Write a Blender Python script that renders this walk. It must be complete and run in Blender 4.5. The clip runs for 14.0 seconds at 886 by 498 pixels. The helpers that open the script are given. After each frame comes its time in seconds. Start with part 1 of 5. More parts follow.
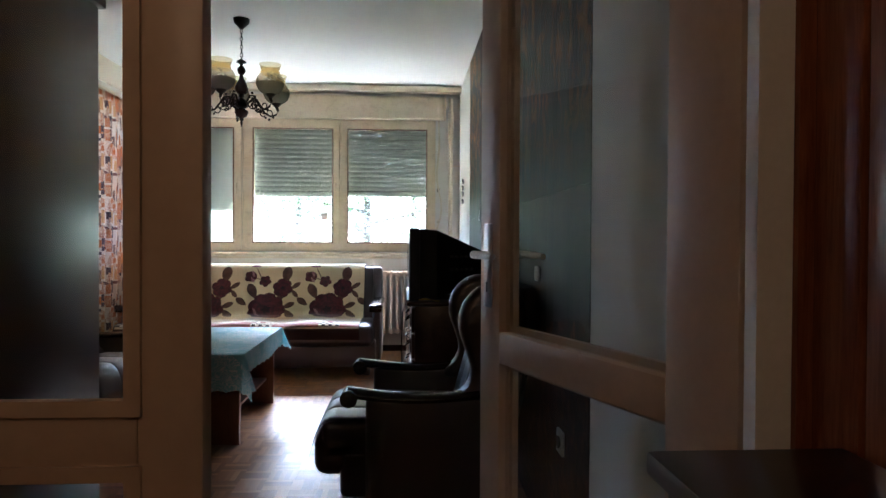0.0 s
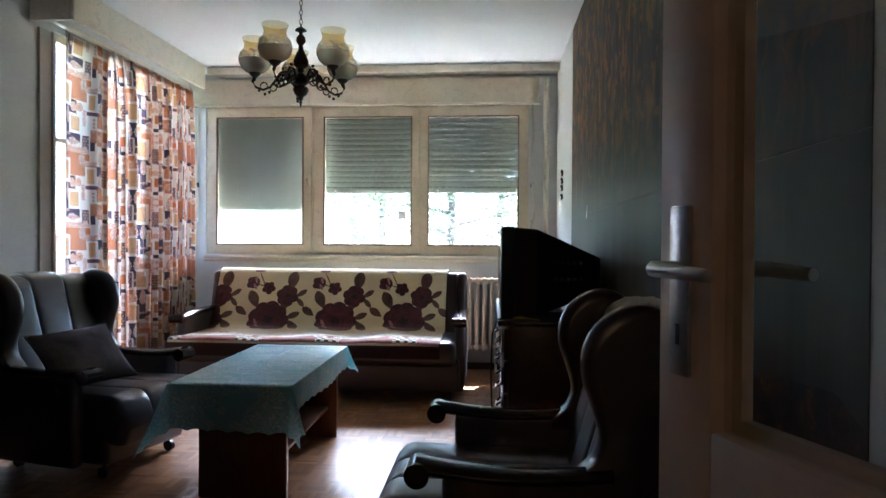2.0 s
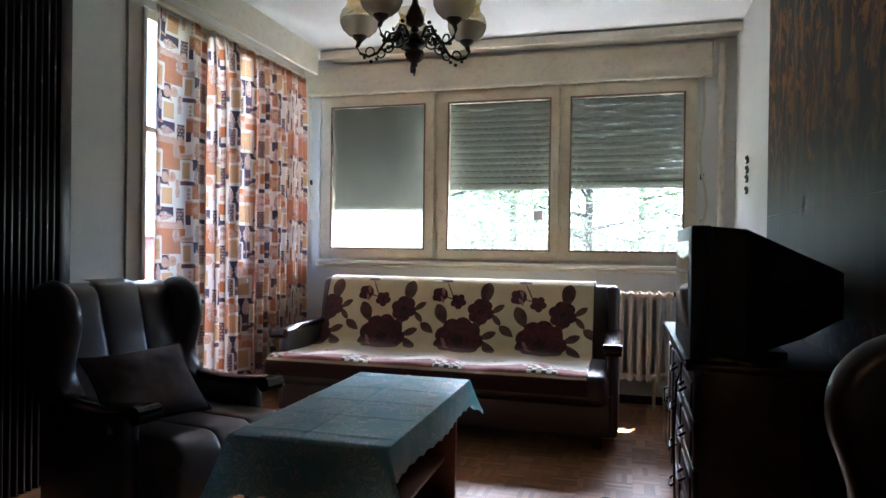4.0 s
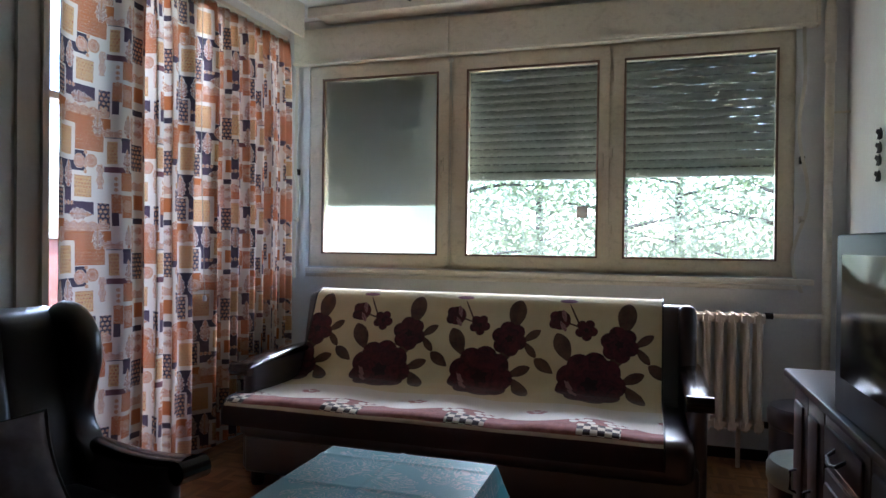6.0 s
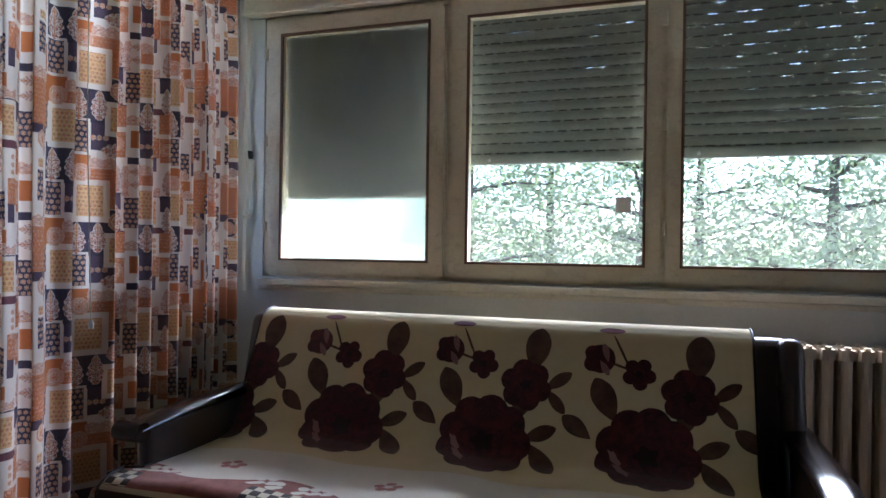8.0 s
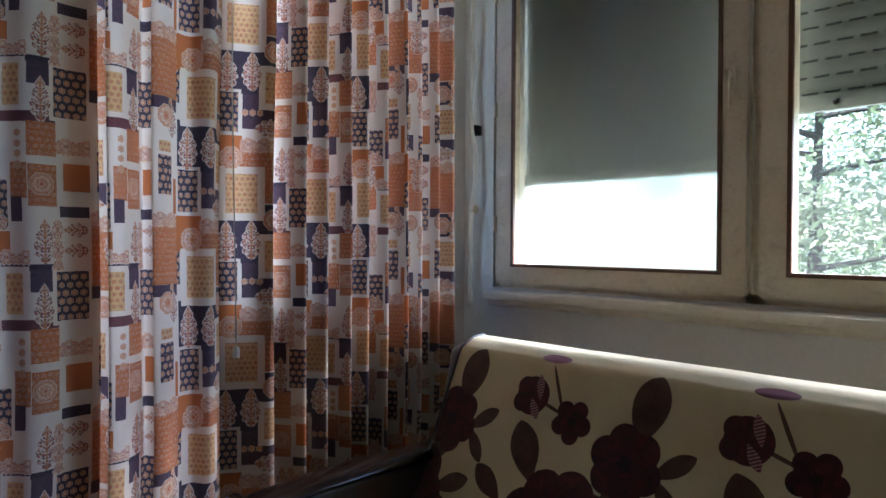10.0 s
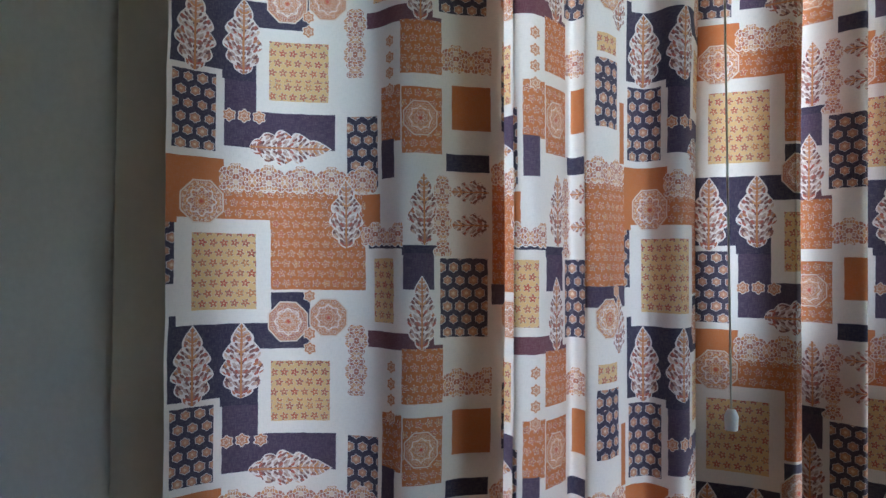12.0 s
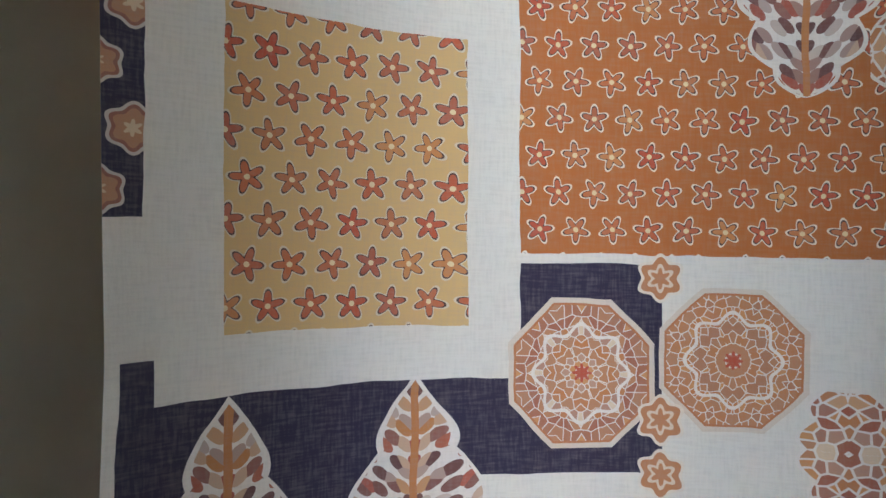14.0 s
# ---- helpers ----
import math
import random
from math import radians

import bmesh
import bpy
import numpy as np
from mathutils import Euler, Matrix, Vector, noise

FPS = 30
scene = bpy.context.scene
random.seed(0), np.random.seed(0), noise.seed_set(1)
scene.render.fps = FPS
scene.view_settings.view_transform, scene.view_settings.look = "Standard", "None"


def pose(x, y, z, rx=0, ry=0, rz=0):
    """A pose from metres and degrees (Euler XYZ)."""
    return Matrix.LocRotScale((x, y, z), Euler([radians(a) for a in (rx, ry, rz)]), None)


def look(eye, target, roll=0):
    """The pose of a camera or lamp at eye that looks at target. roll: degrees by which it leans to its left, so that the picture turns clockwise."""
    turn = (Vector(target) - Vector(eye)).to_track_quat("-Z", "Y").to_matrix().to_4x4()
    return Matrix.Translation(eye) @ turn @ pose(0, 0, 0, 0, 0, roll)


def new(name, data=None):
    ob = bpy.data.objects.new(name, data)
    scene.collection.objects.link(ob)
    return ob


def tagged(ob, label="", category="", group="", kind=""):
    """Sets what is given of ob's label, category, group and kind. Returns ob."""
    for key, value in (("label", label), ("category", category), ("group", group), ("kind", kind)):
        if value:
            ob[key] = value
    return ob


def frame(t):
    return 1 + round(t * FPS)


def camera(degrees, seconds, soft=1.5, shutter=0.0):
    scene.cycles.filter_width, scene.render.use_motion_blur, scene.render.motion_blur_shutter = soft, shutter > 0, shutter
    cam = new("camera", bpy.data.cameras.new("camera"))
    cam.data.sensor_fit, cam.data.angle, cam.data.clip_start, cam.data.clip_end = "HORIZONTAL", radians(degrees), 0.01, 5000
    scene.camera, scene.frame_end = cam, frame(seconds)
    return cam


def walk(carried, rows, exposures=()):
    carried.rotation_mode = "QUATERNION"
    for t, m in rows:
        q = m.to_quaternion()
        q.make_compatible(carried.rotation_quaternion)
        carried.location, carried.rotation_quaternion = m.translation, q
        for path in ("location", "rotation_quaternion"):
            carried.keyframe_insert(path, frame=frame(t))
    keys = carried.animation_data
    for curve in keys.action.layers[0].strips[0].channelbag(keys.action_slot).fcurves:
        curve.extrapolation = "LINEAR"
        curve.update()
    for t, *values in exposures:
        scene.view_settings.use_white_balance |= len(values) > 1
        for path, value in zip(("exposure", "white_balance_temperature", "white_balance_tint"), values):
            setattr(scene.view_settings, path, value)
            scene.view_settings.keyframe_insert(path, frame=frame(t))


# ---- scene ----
cam = camera(67.8, 14.0)
PATH = [
    (0, (0.329, 0.083, 1.122), (0.439, 2.079, 1.094), 0.28),
    (0.5, (0.348, 0.300, 1.115), (0.409, 2.299, 1.091), 0.40),
    (1, (0.391, 0.528, 1.132), (0.375, 2.528, 1.109), 0.18),
    (1.5, (0.358, 0.730, 1.116), (0.266, 2.728, 1.094), 0.29),
    (2, (0.299, 0.937, 1.116), (0.152, 2.931, 1.095), 0.35),
    (2.5, (0.285, 1.146, 1.120), (0.044, 3.131, 1.100), 0.32),
    (3, (0.291, 1.351, 1.121), (-0.087, 3.315, 1.105), 0.37),
    (3.5, (0.224, 1.579, 1.106), (-0.252, 3.522, 1.096), 0.51),
    (4, (0.139, 1.801, 1.113), (-0.395, 3.728, 1.104), 0.74),
    (6.5, (-0.188, 3.078, 1.161), (-0.790, 4.985, 1.144), 0.66),
    (7, (-0.274, 3.324, 1.146), (-0.863, 5.235, 1.138), 0.77),
    (9.5, (-0.453, 4.555, 1.182), (-1.555, 6.224, 1.160), 0.20),
    (10, (-0.561, 4.789, 1.173), (-1.995, 6.183, 1.153), 0.29),
    (10.5, (-0.704, 4.927, 1.153), (-2.407, 5.977, 1.146), 0.18),
    (11, (-0.923, 5.020, 1.135), (-2.789, 5.739, 1.128), 0.47),
    (11.5, (-1.146, 5.062, 1.099), (-3.090, 5.532, 1.124), 0.55),
    (12, (-1.361, 5.098, 1.096), (-3.343, 5.365, 1.128), 0.67),
    (12.5, (-1.574, 5.040, 1.087), (-3.566, 5.224, 1.108), 0.98),
    (13, (-1.766, 4.984, 1.080), (-3.765, 5.048, 1.113), 0.99),
    (13.5, (-1.945, 4.955, 1.053), (-3.944, 4.968, 1.110), 0.56),
    (14, (-2.127, 4.930, 1.051), (-4.125, 5.020, 1.029), 1.18),
]
EXPOSURES = [(0.0, 5.25, 5200, 14), (1.5, 5.0, 5200, 14), (3.0, 4.75, 5250, 15), (4.0, 4.5, 5300, 16), (6.5, 3.68, 5300, 16), (9.5, 3.28, 5400, 16), (11.0, 3.55, 5250, 8), (12.5, 3.97, 5300, 6), (13.2, 4.08, 5500, 6), (14.0, 3.9, 5850, 6)]
walk(cam, [(t, look(eye, target, roll)) for t, eye, target, roll in PATH], EXPOSURES)

# ---- world and light ----
SUN_EL, SUN_AZ = radians(56), radians(22)
world = bpy.data.worlds.new("sky")
scene.world = world
world.use_nodes = True
wn = world.node_tree
sky = wn.nodes.new("ShaderNodeTexSky")
sky.sky_type, sky.sun_disc, sky.sun_elevation, sky.sun_rotation = "NISHITA", False, SUN_EL, SUN_AZ
sky.dust_density, sky.air_density, sky.ozone_density = 1.5, 1.0, 2.5
wn.nodes["Background"].inputs["Strength"].default_value = 0.10
wn.links.new(sky.outputs["Color"], wn.nodes["Background"].inputs["Color"])


def lamp(name, kind, energy, color, matrix, **more):
    data = bpy.data.lights.new(name, kind)
    data.energy, data.color = energy, color
    for key, value in more.items():
        setattr(data, key, value)
    ob = new(name, data)
    ob.matrix_world = matrix
    return ob


sun_from = Vector((math.sin(SUN_AZ) * math.cos(SUN_EL), math.cos(SUN_AZ) * math.cos(SUN_EL), math.sin(SUN_EL)))
lamp("sun", "SUN", 3.4, (1.0, 0.94, 0.85), look(sun_from * 30, (0, 0, 0)), angle=radians(0.53))
# added area lamp for the bright sky over the trees, shining in under the shutters
lamp("window_daylight", "AREA", 112.0, (1.0, 0.97, 0.92), look((-0.8, 11.6, 4.1), (-0.8, 4.2, 0.6)), shape="RECTANGLE", size=6.0, size_y=1.5)
# added area lamp outside the balcony door, standing in for the sky's daylight
lamp("balcony_daylight", "AREA", 14.5, (0.86, 0.93, 1.0), look((-3.45, 6.7, 2.25), (-1.9, 6.0, 1.95)), shape="RECTANGLE", size=2.0, size_y=1.7)


# ---- materials ----
class Nodes:
    """A small helper to write node materials as sums."""

    def __init__(self, name):
        self.mat = bpy.data.materials.new(name)
        self.mat.use_nodes = True
        self.tree = self.mat.node_tree
        self.bsdf = self.tree.nodes["Principled BSDF"]

    def add(self, kind, **settings):
        node = self.tree.nodes.new(kind)
        for key, value in settings.items():
            setattr(node, key, value)
        return node

    def put(self, value, socket):
        if isinstance(value, (int, float)):
            socket.default_value = value
        elif isinstance(value, tuple):
            socket.default_value = value if len(value) == len(socket.default_value) else (*value, 1.0)
        else:
            self.tree.links.new(value, socket)

    def m(self, operation, a, b=0.0, c=0.0):
        node = self.add("ShaderNodeMath", operation=operation)
        for value, socket in zip((a, b, c), node.inputs):
            self.put(value, socket)
        return node.outputs[0]

    def mix(self, mask, a, b):
        node = self.add("ShaderNodeMix", data_type="RGBA")
        self.put(mask, node.inputs[0])
        self.put(a, node.inputs[6])
        self.put(b, node.inputs[7])
        return node.outputs[2]

    def ramp(self, value, *stops):
        node = self.add("ShaderNodeValToRGB")
        self.put(value, node.inputs[0])
        while len(node.color_ramp.elements) < len(stops):
            node.color_ramp.elements.new(0.5)
        for element, (at, color) in zip(node.color_ramp.elements, stops):
            element.position, element.color = at, (*color, 1.0)
        return node.outputs[0]

    def coords(self, which="Object", scale=(1, 1, 1), turn=(0, 0, 0)):
        node = self.add("ShaderNodeMapping")
        node.inputs["Scale"].default_value, node.inputs["Rotation"].default_value = scale, turn
        self.put(self.add("ShaderNodeTexCoord").outputs[which], node.inputs[0])
        return node.outputs[0]

    def noise(self, at, scale, detail=4.0, rough=0.55, distort=0.0):
        node = self.add("ShaderNodeTexNoise")
        self.put(at, node.inputs["Vector"])
        for key, value in (("Scale", scale), ("Detail", detail), ("Roughness", rough), ("Distortion", distort)):
            node.inputs[key].default_value = value
        return node.outputs["Fac"]

    def bump(self, height, strength=0.3, distance=0.002):
        node = self.add("ShaderNodeBump")
        node.inputs["Strength"].default_value, node.inputs["Distance"].default_value = strength, distance
        self.put(height, node.inputs["Height"])
        self.put(node.outputs[0], self.bsdf.inputs["Normal"])

    def done(self, color, rough=0.5, metal=0.0, **more):
        self.put(color, self.bsdf.inputs["Base Color"])
        self.put(rough, self.bsdf.inputs["Roughness"])
        self.put(metal, self.bsdf.inputs["Metallic"])
        for key, value in more.items():
            self.put(value, self.bsdf.inputs[key.replace("_", " ")])
        return self.mat


def plain(name, dark, light, rough=0.5, grain=60.0, stain=3.0, bump=0.15, metal=0.0, scale=(1, 1, 1), **more):
    """Two scales of variation between two near colours."""
    n = Nodes(name)
    at = n.coords("Object", scale)
    fine, broad = n.noise(at, grain, 5), n.noise(at, stain, 4)
    both = n.m("MULTIPLY_ADD", fine, 0.4, n.m("MULTIPLY", broad, 0.6))
    n.bump(fine, bump, 0.001)
    r = n.m("MULTIPLY_ADD", broad, 0.15, rough - 0.07)
    return n.done(n.ramp(both, (0.3, dark), (0.7, light)), r, metal, **more)


def wood(name, dark, light, rough=0.35, scale=(1, 1, 12), grain=9.0, **more):
    n = Nodes(name)
    at = n.coords("Object", scale)
    g = n.noise(at, grain, 6, 0.6, 1.2)
    fine = n.noise(at, grain * 9, 3)
    n.bump(fine, 0.12, 0.0008)
    return n.done(n.ramp(n.m("MULTIPLY_ADD", fine, 0.3, n.m("MULTIPLY", g, 0.7)), (0.32, dark), (0.68, light)), rough, 0.0, **more)


def grimy(name, dark, light, rough):
    """Old cream paint with brown grime in patches."""
    n = Nodes(name)
    at = n.coords()
    fine, broad = n.noise(at, 70, 5), n.noise(at, 4, 4)
    col = n.ramp(n.m("MULTIPLY_ADD", fine, 0.4, n.m("MULTIPLY", broad, 0.6)), (0.3, dark), (0.7, light))
    grime = n.ramp(n.noise(n.coords("Object", (1, 1, 1.6)), 14.0, 9, 0.75, 0.6), (0.52, (0, 0, 0)), (0.70, (1, 1, 1)))
    col = n.mix(n.m("MULTIPLY", grime, 0.32), col, (0.24, 0.17, 0.10))
    n.bump(fine, 0.2, 0.001)
    return n.done(col, n.m("MULTIPLY_ADD", broad, 0.2, rough - 0.1))


WHITE_WALL = plain("wall_paint", (0.62, 0.62, 0.59), (0.74, 0.74, 0.71), 0.75, 90, 1.6)
CEILING_PAINT = plain("ceiling_paint", (0.72, 0.72, 0.70), (0.80, 0.80, 0.78), 0.85, 120, 1.2)
WINDOW_PAINT = grimy("window_paint", (0.60, 0.52, 0.37), (0.76, 0.68, 0.52), 0.4)
PELMET_PAINT = grimy("pelmet_paint", (0.62, 0.57, 0.45), (0.74, 0.69, 0.57), 0.5)
DOOR_PAINT = plain("door_paint", (0.46, 0.35, 0.26), (0.56, 0.44, 0.33), 0.38, 40, 2.5, 0.06)
CASING_PAINT = plain("casing_paint", (0.50, 0.48, 0.40), (0.58, 0.56, 0.47), 0.45, 60, 3)
DARK_WOOD = wood("dark_wood", (0.010, 0.005, 0.004), (0.030, 0.015, 0.011), 0.3)
CABINET_WOOD = wood("cabinet_wood", (0.018, 0.009, 0.006), (0.06, 0.028, 0.018), 0.3, (1, 12, 1))
TABLE_WOOD = wood("table_wood", (0.07, 0.022, 0.010), (0.16, 0.055, 0.024), 0.3, (12, 1, 1))
PINE = wood("pine_boards", (0.12, 0.035, 0.014), (0.26, 0.085, 0.035), 0.22, (14, 14, 1), 4)
LEATHER = plain("brown_leather", (0.026, 0.018, 0.019), (0.044, 0.030, 0.031), 0.32, 220, 6, 0.2, Specular_IOR_Level=0.9, Coat_Weight=0.35, Coat_Roughness=0.3)
LEATHER_EDGE = plain("leather_piping", (0.010, 0.006, 0.006), (0.02, 0.012, 0.012), 0.35, 150, 8)
GLOSS_WOOD = wood("lacquered_wood", (0.008, 0.004, 0.003), (0.022, 0.010, 0.008), 0.16, (12, 1, 1))
METAL = plain("brushed_metal", (0.45, 0.44, 0.42), (0.6, 0.59, 0.57), 0.3, 150, 8, 0.1, 1.0)
IRON = plain("dark_bronze", (0.012, 0.009, 0.008), (0.03, 0.022, 0.018), 0.45, 120, 12, 0.3, 0.6)
CERAMIC = plain("dark_ceramic", (0.05, 0.03, 0.028), (0.085, 0.05, 0.045), 0.2, 60, 15)
RADIATOR_PAINT = plain("radiator_enamel", (0.55, 0.45, 0.34), (0.68, 0.58, 0.46), 0.35, 70, 6)
BLACK_PLASTIC = plain("black_plastic", (0.008, 0.008, 0.009), (0.014, 0.014, 0.015), 0.5, 250, 6, 0.2)
GREY_PLASTIC = plain("grey_plastic", (0.028, 0.028, 0.032), (0.045, 0.045, 0.05), 0.45, 250, 6, 0.2)
# dark tone puts the shade of the grooves between slats into the colour
SHUTTER_GAP_SHADE = plain("shutter_gap_shade", (0.03, 0.032, 0.03), (0.06, 0.062, 0.058), 0.6, 40, 5)
SHUTTER_PLASTIC = plain("shutter_slats", (0.19, 0.205, 0.18), (0.26, 0.28, 0.245), 0.5, 40, 5)
RED_PANEL = plain("red_panel", (0.12, 0.022, 0.014), (0.17, 0.034, 0.022), 0.6, 50, 4)
PAPER = plain("sticker_paper", (0.7, 0.7, 0.66), (0.8, 0.8, 0.76), 0.7, 60, 8, 0.1, Transmission_Weight=0.0, Subsurface_Weight=0.0)
CUSHION = plain("plush_cushion", (0.07, 0.05, 0.046), (0.17, 0.13, 0.12), 0.9, 25, 6, 0.5)
PALE_CLOTH = plain("pale_green_cloth", (0.42, 0.46, 0.36), (0.55, 0.58, 0.47), 0.9, 150, 8, 0.5)
YELLOW = plain("yellow_plastic", (0.45, 0.30, 0.03), (0.55, 0.38, 0.05), 0.5, 60, 8)
WHITE_PLASTIC = plain("white_plastic", (0.66, 0.66, 0.62), (0.75, 0.75, 0.71), 0.4, 90, 6)
CABLE = plain("cable_plastic", (0.50, 0.46, 0.36), (0.6, 0.56, 0.45), 0.5, 60, 8)
BARK = plain("bark", (0.03, 0.022, 0.015), (0.09, 0.07, 0.05), 0.9, 20, 4, 0.8, scale=(1, 1, 0.3))
GRASS = plain("lawn", (0.035, 0.06, 0.015), (0.07, 0.10, 0.03), 0.9, 8, 0.5)
CONCRETE = plain("balcony_concrete", (0.35, 0.34, 0.32), (0.48, 0.47, 0.44), 0.85, 60, 3)
HALL_WALL = plain("hall_paint", (0.42, 0.36, 0.29), (0.52, 0.46, 0.38), 0.75, 90, 1.6)


def leaf_material():
    n = Nodes("leaves")
    rnd = n.add("ShaderNodeNewGeometry").outputs["Random Per Island"]
    mat = n.done(n.ramp(rnd, (0.0, (0.08, 0.11, 0.035)), (0.6, (0.12, 0.155, 0.06)), (1.0, (0.17, 0.20, 0.12))), 0.5)
    tr = n.add("ShaderNodeBsdfTranslucent")
    tr.inputs[0].default_value = (0.22, 0.27, 0.15, 1)
    mx = n.add("ShaderNodeMixShader")
    mx.inputs[0].default_value = 0.6
    n.put(n.bsdf.outputs[0], mx.inputs[1])
    n.put(tr.outputs[0], mx.inputs[2])
    n.put(mx.outputs[0], n.tree.nodes["Material Output"].inputs[0])
    return mat


LEAVES = leaf_material()


def glass_material(name, tint, gloss=0.06, dust=0.0):
    """Thin clear glass: it lets light through and mirrors a little, more at a low angle."""
    n = Nodes(name)
    clear, shine, mx = n.add("ShaderNodeBsdfTransparent"), n.add("ShaderNodeBsdfGlossy"), n.add("ShaderNodeMixShader")
    clear.inputs[0].default_value = (*tint, 1)
    shine.inputs["Roughness"].default_value = 0.01
    low = n.m("POWER", n.add("ShaderNodeLayerWeight").outputs["Facing"], 4.0)
    n.put(n.m("MULTIPLY_ADD", low, 0.45, gloss), mx.inputs[0])
    n.put(clear.outputs[0], mx.inputs[1])
    n.put(shine.outputs[0], mx.inputs[2])
    out = mx.outputs[0]
    if dust:
        film, mx2 = n.add("ShaderNodeBsdfTranslucent"), n.add("ShaderNodeMixShader")
        film.inputs[0].default_value = (0.8, 0.8, 0.76, 1)
        n.put(n.m("MULTIPLY", n.noise(n.coords(), 5, 6), dust), mx2.inputs[0])
        n.put(out, mx2.inputs[1])
        n.put(film.outputs[0], mx2.inputs[2])
        out = mx2.outputs[0]
    n.put(out, n.tree.nodes["Material Output"].inputs[0])
    return n.mat


CLEAR_GLASS = glass_material("window_glass", (0.95, 0.97, 0.96), 0.03, 0.022)
DOOR_GLASS = glass_material("door_glass", (0.94, 0.95, 0.94), 0.035)


def frosted_material():
    n = Nodes("frosted_glass")
    ref, tra, mx = n.add("ShaderNodeBsdfRefraction"), n.add("ShaderNodeBsdfTranslucent"), n.add("ShaderNodeMixShader")
    ref.inputs["IOR"].default_value, ref.inputs["Roughness"].default_value = 1.06, 0.6
    ref.inputs["Color"].default_value = (0.92, 0.95, 0.95, 1)
    tra.inputs[0].default_value = (0.8, 0.82, 0.8, 1)
    mx.inputs[0].default_value = 0.03
    n.put(ref.outputs[0], mx.inputs[1])
    n.put(tra.outputs[0], mx.inputs[2])
    n.put(mx.outputs[0], n.tree.nodes["Material Output"].inputs[0])
    return n.mat


FROSTED = frosted_material()


def shade_glass_material():
    n = Nodes("lamp_shade_glass")
    z = n.add("ShaderNodeSeparateXYZ")
    n.put(n.coords(), z.inputs[0])
    lower = n.m("LESS_THAN", z.outputs[2], n.m("MULTIPLY_ADD", n.noise(n.coords(), 30, 3), 0.01, 0.068))
    lace = n.m("GREATER_THAN", n.noise(n.coords("Object", (1, 1, 1)), 90, 3), 0.55)
    band = n.m("COMPARE", z.outputs[2], 0.10, 0.022)
    clear, milk, shine = n.add("ShaderNodeBsdfTransparent"), n.add("ShaderNodeBsdfTranslucent"), n.add("ShaderNodeBsdfGlossy")
    n.put(n.ramp(n.m("MULTIPLY", z.outputs[2], 5.0), (0.0, (0.70, 0.665, 0.58)), (0.64, (0.74, 0.70, 0.61)), (0.70, (0.76, 0.58, 0.26)), (0.80, (0.76, 0.60, 0.28)), (0.86, (0.74, 0.68, 0.48))), clear.inputs[0])
    milk.inputs[0].default_value = (0.28, 0.25, 0.21, 1)
    shine.inputs["Roughness"].default_value = 0.05
    mx, mx2 = n.add("ShaderNodeMixShader"), n.add("ShaderNodeMixShader")
    n.put(n.m("MINIMUM", n.m("ADD", n.m("ADD", n.m("MULTIPLY", lower, 0.55), n.m("MULTIPLY", n.m("MULTIPLY", lace, band), 0.6)), 0.08), 0.85), mx.inputs[0])
    n.put(clear.outputs[0], mx.inputs[1])
    n.put(milk.outputs[0], mx.inputs[2])
    low = n.m("POWER", n.add("ShaderNodeLayerWeight").outputs["Facing"], 3.0)
    n.put(n.m("MULTIPLY_ADD", low, 0.3, 0.04), mx2.inputs[0])
    n.put(mx.outputs[0], mx2.inputs[1])
    n.put(shine.outputs[0], mx2.inputs[2])
    n.put(mx2.outputs[0], n.tree.nodes["Material Output"].inputs[0])
    return n.mat


SHADE_GLASS = shade_glass_material()


def parquet_material():
    n = Nodes("oak_parquet")
    rnd = n.add("ShaderNodeObjectInfo").outputs["Random"]
    isl = n.add("ShaderNodeNewGeometry").outputs["Random Per Island"]
    uv = n.coords("UV", (2.5, 40, 1))
    off = n.add("ShaderNodeVectorMath", operation="ADD")
    n.put(uv, off.inputs[0])
    n.put(n.m("MULTIPLY", n.m("ADD", rnd, isl), 37.0), off.inputs[1])
    g = n.noise(off.outputs[0], 3, 5, 0.6, 0.8)
    tone = n.m("FRACT", n.m("ADD", rnd, isl))
    base = n.ramp(tone, (0.0, (0.17, 0.075, 0.032)), (0.5, (0.28, 0.135, 0.06)), (1.0, (0.42, 0.225, 0.11)))
    col = n.mix(n.m("MULTIPLY", g, 0.3), base, (0.12, 0.05, 0.02))
    return n.done(col, n.m("MULTIPLY_ADD", n.noise(n.coords(), 3, 4), 0.14, n.m("MULTIPLY_ADD", tone, 0.08, 0.24)), Coat_Weight=0.03, Coat_Roughness=0.25, Specular_IOR_Level=0.2)


PARQUET = parquet_material()


